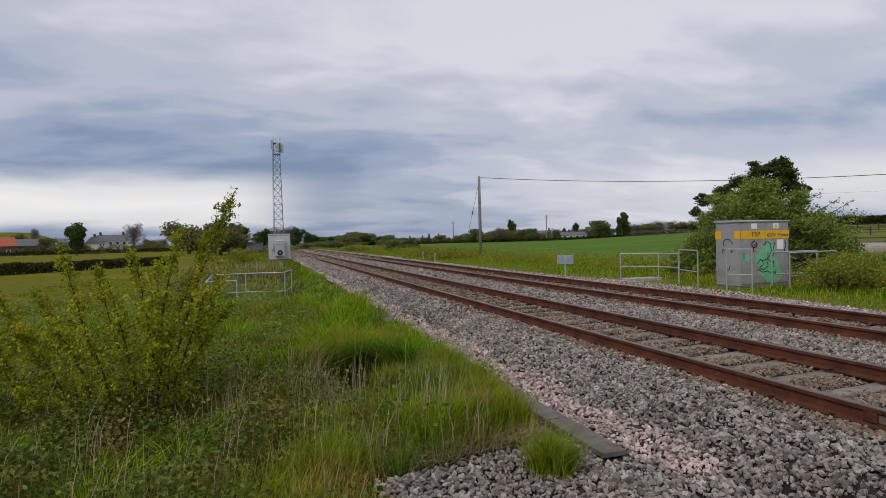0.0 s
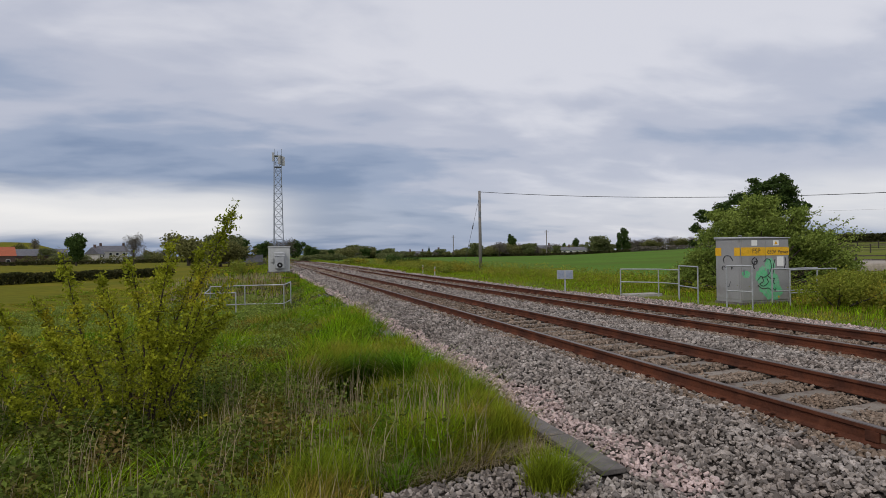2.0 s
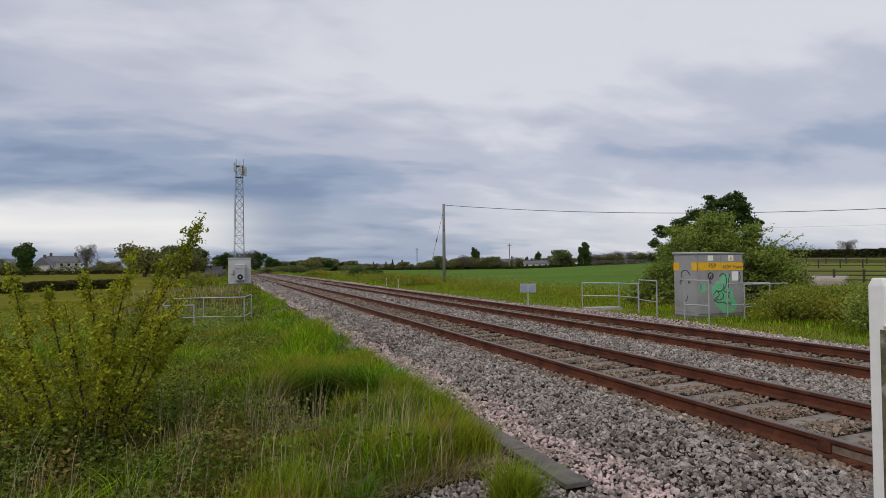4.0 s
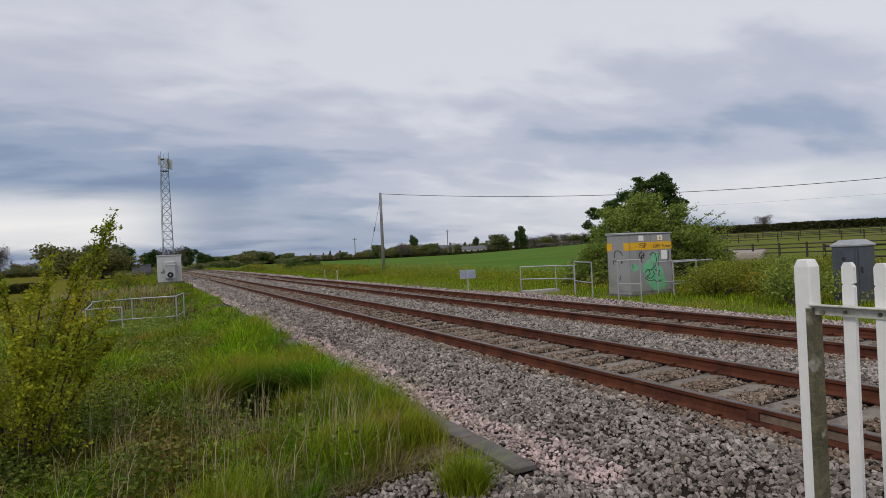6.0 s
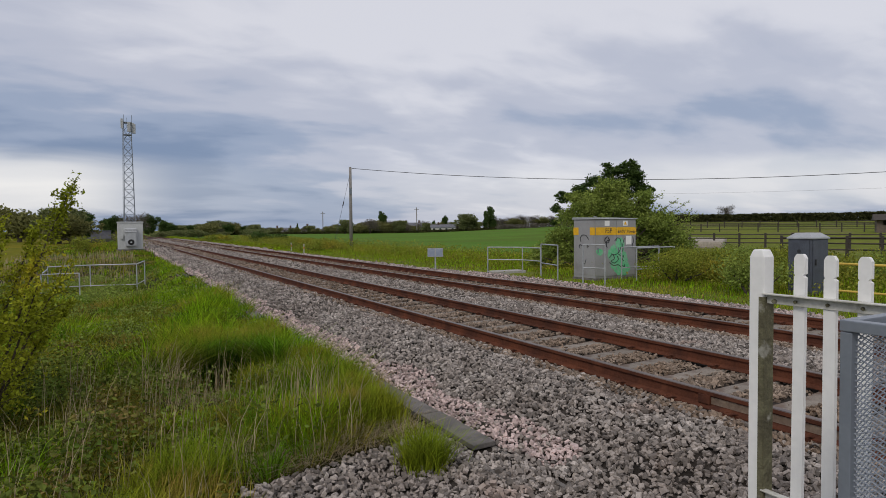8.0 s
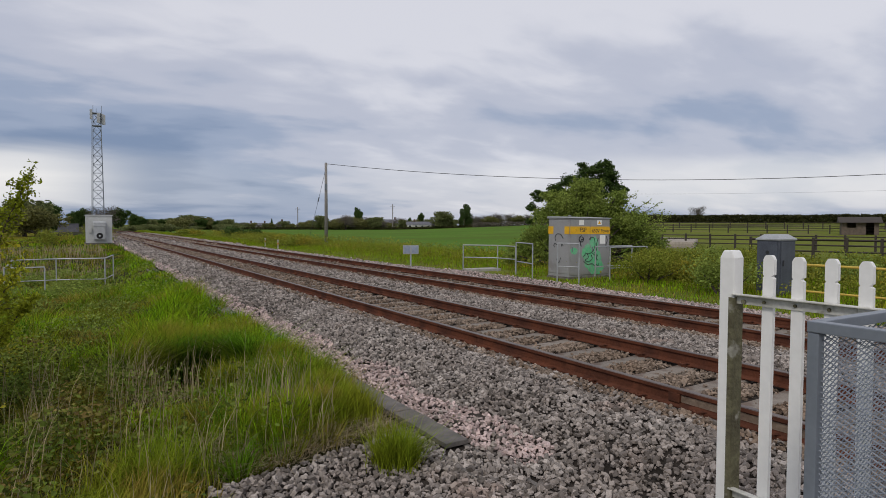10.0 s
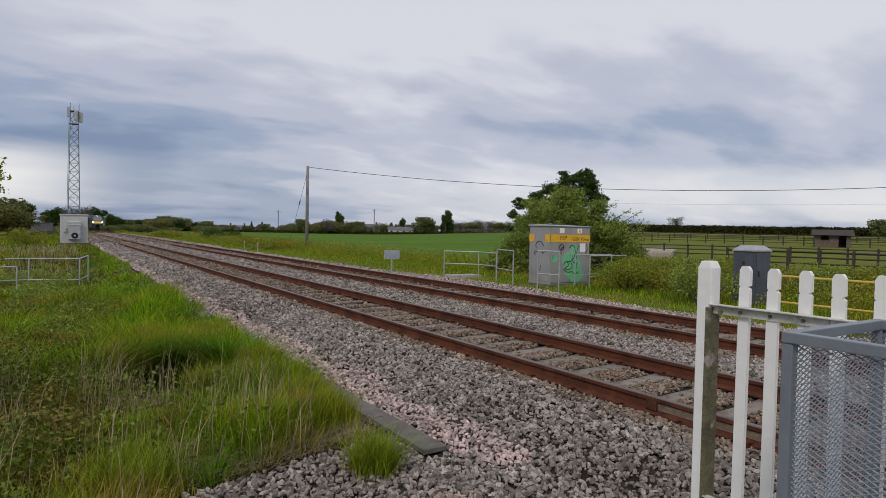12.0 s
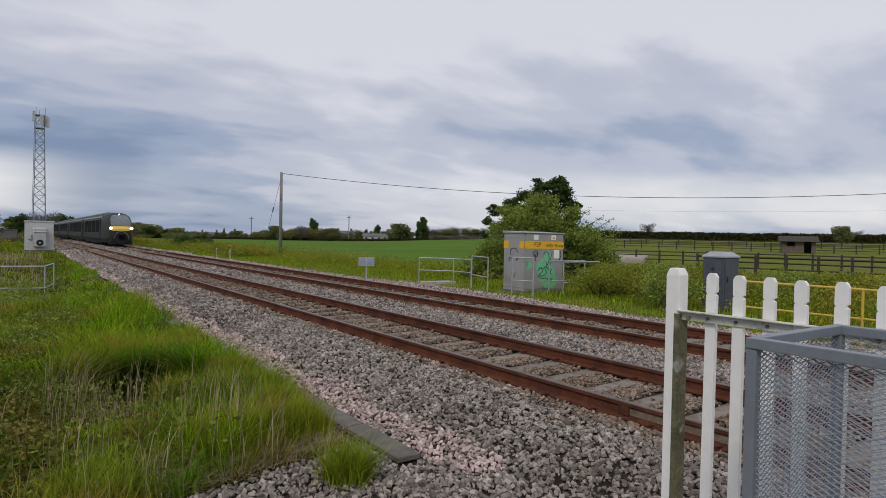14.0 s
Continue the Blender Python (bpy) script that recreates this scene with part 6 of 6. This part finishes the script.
    ok = (x > 13.4) & (rng.random(n) < 0.25 + lump) & ~((x > 13.9) & (x < 16.7) & (y > 13.6) & (y < 16.7))
    x, y, lump = x[ok], y[ok], lump[ok]
    z = land(x, y) + (0.25 + 0.75 * lump) * rng.random(len(x)) * 1.05
    me = leaf_mesh("field_edge_scrub", np.stack([x, y, z], 1), (0.05 + 0.0011 * y) * rng.uniform(0.6, 1.5, len(x)), M["scrub"])
    tagged(new("field_edge_scrub", me), "low yellow-green scrub along the field edge", "scrub", kind="stuff")
    # nearer bushes beyond the fence
    n = 30000
    x, y = rng.uniform(14.5, 24, n), rng.uniform(3, 14.5, n)
    lump = 0.5 + 0.5 * np.sin(0.9 * y + 0.7 * x) * np.sin(0.8 * x - 1.2 * y)
    ok = (x > 16.2 + 0.8 * np.sin(y)) | ((y > 11.5) & (x > 15.5))
    x, y, lump = x[ok], y[ok], lump[ok]
    z = land(x, y) + (0.35 + 0.65 * lump) * rng.random(len(x)) * 1.15
    me = leaf_mesh("paddock_scrub", np.stack([x, y, z], 1), 0.07 * rng.uniform(0.6, 1.5, len(x)), M["scrub"])
    tagged(new("paddock_scrub", me), "green bramble scrub between the verge and the paddock", "scrub", kind="stuff")


verge()


def leafy_bush(name, az, d, spread, height, n, material, label, leaf):
    x, y = polar(az, d)
    t = thing(name, label, "bush", at=(x, y, gz(x, y)))
    rr = random.Random(int(az * 10 + d))
    cl = [(rr.uniform(-.4, .4) * spread, rr.uniform(-.4, .4) * spread, height * rr.uniform(0.3, 0.7), spread * 0.3, spread * 0.3, height * 0.32) for _ in range(7)]
    pts = crown_points(cl, n, 0.3)
    pts = pts[pts[:, 2] > 0]
    part("foliage", leaf_mesh("foliage", pts, leaf * rng.uniform(0.6, 1.4, len(pts)), M[material]), M[material], t)
    b = Build()
    for c in cl:
        b.tube([(0, 0, -0.05), (c[0] * 0.7, c[1] * 0.7, c[2] * 0.6), c[:3]], [0.03, 0.02, 0.006], 5)
    part("stems", b, M["bark"], t)


leafy_bush("dark_bush", 12.9, 88, 4.2, 1.7, 1800, "leaf_dark", "dark round bush at the edge of the crop field", 0.24)
leafy_bush("gorse_bush", 17.2, 52, 4.5, 1.2, 2600, "scrub", "yellow-flecked gorse bush by the marker posts", 0.12)
leafy_bush("gorse_bush", 14.9, 62, 4.0, 1.1, 2200, "scrub", "yellow-green low gorse bush along the line", 0.12)
leafy_bush("gorse_bush", 8.3, 100, 4.0, 1.2, 1500, "scrub", "olive bush beside the far track", 0.2)
leafy_bush("green_bush", 55.6, 17.5, 1.6, 1.1, 2600, "leaf_mid", "dark green rounded bush before the paddock rails", 0.07)
for _az, _d, _w, _h, _m in ((49.8, 20.5, 2.4, 1.15, "scrub"), (52.6, 21.5, 2.6, 1.15, "scrub"), (54.2, 22.5, 2.6, 1.3, "leaf_mid"), (57.6, 22.5, 2.6, 1.2, "scrub"), (61.0, 22.0, 2.6, 1.1, "scrub"), (64.5, 22.5, 2.8, 1.1, "leaf_mid"), (68.0, 23.0, 2.8, 1.15, "scrub")):
    leafy_bush("bramble_bush", _az, _d, _w, _h, 5200, _m, "rounded bramble bush between the verge and the paddock rails", 0.072)
leafy_bush("elder_bush", -1.3, 58, 2.6, 1.7, 2200, "scrub", "yellow-green bush beside the pale hut", 0.11)


def hawthorn():
    """Foreground hawthorn: upright arching stems, small yellow-green leaves in tufts along them. Each main stem sways by itself."""
    bx, by = polar(-9.0, 7.2)
    bz = gz(bx, by)
    t = thing("hawthorn_bush", "young hawthorn bush with yellow-green leaves on arching stems", "bush", at=(bx, by, bz))
    rr = random.Random(21)
    d0 = 7.2
    fx, fy = math.cos(radians(-9)), -math.sin(radians(-9))
    swayers = []

    def tip(az, el, dep):
        u = d0 * math.tan(radians(az + 9))
        return Vector((u * fx + dep * math.sin(radians(-9)), u * fy + dep * math.cos(radians(-9)), 1.5 + d0 * math.tan(radians(el)) - bz))

    stems = [(-2.1, 4.4, 0.0, -7.4, 1), (-4.3, 1.0, 0.2, -8.2, 1), (-6.9, 1.4, 0.1, -8.8, 1), (-10.6, -0.2, -0.2, -9.6, 1), (-15.7, 0.1, 0.1, -12.2, 1), (-13.4, -1.8, 0.5, -11.0, 1), (-3.0, -2.2, -0.4, -7.6, 1), (-8.4, -1.5, 0.6, -9.0, 1),
             (-17.8, -3.6, 0.2, -13.0, 1), (-12.0, -3.0, -0.6, -10.5, 1), (-5.2, -3.6, -0.7, -8.0, 1), (-2.4, -5.4, 0.1, -7.0, 0), (-18.8, -6.0, -0.3, -14.5, 0), (-16.0, -5.5, -0.7, -13.0, 0), (-9.6, -4.6, -0.9, -9.4, 0), (-7.0, -5.6, -0.8, -8.6, 0), (-13.8, -6.0, -0.9, -12.0, 0), (-20.5, -4.0, 0.5, -15.0, 0), (-23.5, -3.5, 0.3, -17.0, 0), (-22.0, -7.0, -0.4, -17.0, 0), (-26, -5.5, 0.0, -19.0, 0)]
    for az, el, dep, baz, big in stems:
        e = tip(az, el, dep)
        root = tip(baz if baz < -11.5 else -9.6 + 0.45 * (baz + 9.6), 0, dep * 0.5)
        root.z = -0.05
        bend = Vector((rr.uniform(-0.08, 0.08), rr.uniform(-0.08, 0.08), 0.10))
        pts = [root.lerp(e, u) + bend * math.sin(math.pi * u) for u in (0, 0.25, 0.5, 0.75, 1.0)]
        rel = [p - root for p in pts]
        L = rel[-1].length
        b = Build().tube(rel, [0.019, 0.015, 0.011, 0.007, 0.003], 6)
        leaves = []
        nn = int(L * (760 if big else 1000))
        twigs = []
        for _ in range(int(L * 15)):
            u = rr.uniform(0.10, 0.94)
            k = min(int(u * 4), 3)
            p = rel[k].lerp(rel[k + 1], u * 4 - k)
            q = p + Vector((rr.gauss(0, 0.25), rr.gauss(0, 0.25), rr.uniform(0.0, 0.28))) * (0.22 + 0.95 * (1 - u) ** 1.3)
            b.tube([p, (p + q) / 2 + Vector((0, 0, 0.01)), q], [0.004, 0.003, 0.0015], 4)
            twigs.append((p, q))
        for _ in range(nn):
            if rr.random() < 0.36:
                u = rr.random() ** 0.75
                k = min(int(u * 4), 3)
                p = rel[k].lerp(rel[k + 1], u * 4 - k)
                sp = 0.030 + 0.02 * (1 - u)
            else:
                p0, q0 = rr.choice(twigs)
                p = p0.lerp(q0, rr.random() ** 0.6)
                sp = 0.026
            leaves.append((p.x + rr.gauss(0, sp), p.y + rr.gauss(0, sp), p.z + rr.gauss(0, sp)))
        stem = part("stem", b, M["twig"], t)
        stem.location = root
        part("leaves", leaf_mesh("leaves", np.array(leaves), 0.034 * rng.uniform(0.6, 1.5, len(leaves)), M["hawthorn"]), M["hawthorn"], stem)
        swayers.append((stem, root, L, big))
    return swayers


sway = hawthorn()


# ---- the train ----
def make_train():
    """Dark green intercity train, nose towards -y, five coaches; origin at the tip of the nose on the rail tops."""
    t = thing("train", "dark green intercity train with a yellow nose and lit lamps", "train")

    def section(y, w, top, bot, round_top):
        hw = w / 2
        return [(-hw * 0.86, y, bot), (hw * 0.86, y, bot), (hw, y, bot + 0.45), (hw, y, top * 0.52), (hw * 0.97, y, top * 0.74), (hw * 0.84, y, top * 0.90), (hw * 0.55, y, top * 0.975), (hw * 0.2, y, top),
                (-hw * 0.2, y, top), (-hw * 0.55, y, top * 0.975), (-hw * 0.84, y, top * 0.90), (-hw * 0.97, y, top * 0.74), (-hw, y, top * 0.52), (-hw, y, bot + 0.45)]

    y0 = 0.0
    for car in range(5):
        b = Build()
        if car == 0:
            loops = [section(0.0, 1.35, 2.05, 0.75, 0), section(0.35, 1.95, 2.45, 0.55, 0), section(0.9, 2.28, 2.95, 0.42, 0), section(1.7, 2.5, 3.42, 0.38, 0), section(2.8, 2.66, 3.70, 0.36, 0), section(4.5, 2.72, 3.78, 0.36, 0), section(25.8, 2.72, 3.78, 0.36, 0)]
        else:
            loops = [section(y0, 2.72, 3.78, 0.36, 0), section(y0 + 25.3, 2.72, 3.78, 0.36, 0)]
        b.quadstrip(loops)
        body = part("coach_body", b, M["green_body"], t, "", 0.0, False)
        ys, ye = loops[0][0][1] + (5.0 if car == 0 else 0.3), loops[-1][0][1]
        part("roof_panel", Build().box(-0.75, 0.75, ys, ye - 0.2, 3.70, 3.80), M["train_roof"], body, "pale grey roof edge")
        for s in (-1, 1):
            part("roof_stripe", Build().box(s * 1.20 - 0.05, s * 1.20 + 0.05, ys, ye - 0.2, 3.22, 3.36), M["lid"], body, "pale roof edge stripe")
            n = 4
            first, last = ys + 1.2, ye - 2.4
            for k in range(n):
                a = first + (last - first) * k / n
                part("coach_window", Build().box(s * 1.355 - 0.02, s * 1.355 + 0.02, a, a + (last - first) / n - 0.8, 1.5, 2.95), M["train_glass"], body)
            for a in (ys + 0.05, ye - 1.5):
                part("coach_door", Build().box(s * 1.362 - 0.02, s * 1.362 + 0.02, a, a + 1.05, 0.75, 3.0), M["train_dark"], body, "dark coach door")
        for a in (ys + 0.6 if car == 0 else ys + 3.0, ye - 5.0):
            bog = part("bogie", Build().box(-1.15, 1.15, a, a + 3.0, 0.25, 0.75), M["train_dark"], body, "", 0.04)
            for wy in (0.35, 2.65):
                for s in (-1, 1):
                    part("wheel", Build().tube([(s * 0.70, a + wy, 0.43), (s * 0.83, a + wy, 0.43)], 0.43, 16), M["train_dark"], bog)
        part("underframe", Build().box(-1.2, 1.2, ys + 4.2, ye - 5.6, 0.22, 0.5), M["train_dark"], body, "", 0.05)
        if car:
            part("gangway", Build().box(-0.9, 0.9, y0 - 0.75, y0 + 0.02, 0.6, 3.4), M["train_dark"], body)
        y0 = ye + 0.7
    # the nose: windscreen, yellow panel, lamps, dark coupler hatch

    def shell(levels, out):
        """A strip over the nose: (z, y, half width) rows, given thickness."""
        b = Build()
        loops = []
        for z, y, w in levels:
            loops.append([(-w, y + 0.16 - out, z), (-w * 0.6, y + 0.03 - out, z), (0, y - out, z), (w * 0.6, y + 0.03 - out, z), (w, y + 0.16 - out, z), (w, y + 0.5, z), (-w, y + 0.5, z)])
        return b.quadstrip(loops)

    part("windscreen", shell([(2.25, 0.22, 0.88), (2.6, 0.50, 0.92), (3.0, 0.95, 0.88), (3.32, 1.42, 0.74), (3.42, 1.62, 0.58)], 0.09), M["screen_glass"], t, "grey tinted windscreen")
    part("yellow_panel", shell([(1.70, -0.06, 0.80), (1.92, -0.04, 0.86), (2.20, 0.18, 0.92)], 0.07), M["train_yellow"], t, "yellow front panel")
    part("coupler_hatch", Build().tube([(0, -0.14, 1.0), (0, 0.6, 1.0)], [0.72, 0.84], 20), M["train_dark"], t, "open black coupler hatch")
    part("coupler", Build().box(-0.28, 0.28, -0.55, -0.05, 0.86, 1.28), M["train_glass"], t, "", 0.05)
    part("coupler_ring", Build().tube([(0.62 * math.cos(q / 3), -0.16, 1.0 + 0.62 * math.sin(q / 3)) for q in range(-1, 11)], 0.03, 6), M["train_roof"], t)
    part("front_skirt", Build().box(-1.05, 1.05, 0.15, 1.2, 0.18, 0.62), M["train_dark"], t, "", 0.06)
    for s in (-1, 1):
        hl = part("headlamp_pod", Build().tube([(s * 0.93, 0.05, 1.98), (s * 0.93, 0.5, 1.98)], [0.17, 0.2], 12), M["train_dark"], t)
        part("headlamp", Build().tube([(s * 0.93, 0.00, 1.98), (s * 0.93, 0.06, 1.98)], 0.135, 12), M["lamp"], hl, "lit warm white headlamp")
    part("marker_lamp", Build().tube([(0, 1.74, 3.54), (0, 1.84, 3.54)], 0.06, 10), M["lamp"], t, "lit upper lamp")
    t.scale = (1, 1, 0.93)
    return t


train = make_train()


# ---- what moves ----
def motions():
    x, z = TRACK[1]
    rows = []
    for k in range(29):
        s = 0.5 * k
        rows.append((s, pose(x, 69.3 + 43.3 * (14.0 - s), z)))
    walk(train, rows)
    for i, (stem, root, length, big) in enumerate(sway):
        rows = []
        for k in range(29):
            s = 0.5 * k
            a = math.sin(1.9 * s + 0.7 * i) * 0.9 + math.sin(3.7 * s + 1.3 * i) * 0.5
            gust = 0.5 * math.exp(-((s - 3.0) / 1.2) ** 2) - 1.1 * math.exp(-((s - 11.5) / 2.2) ** 2)
            q = 1.5 if big else 0.8
            rows.append((s, pose(root.x, root.y, root.z, q * 0.5 * a, q * (a * 0.7 + 1.4 * gust), 0)))
        walk(stem, rows)


motions()
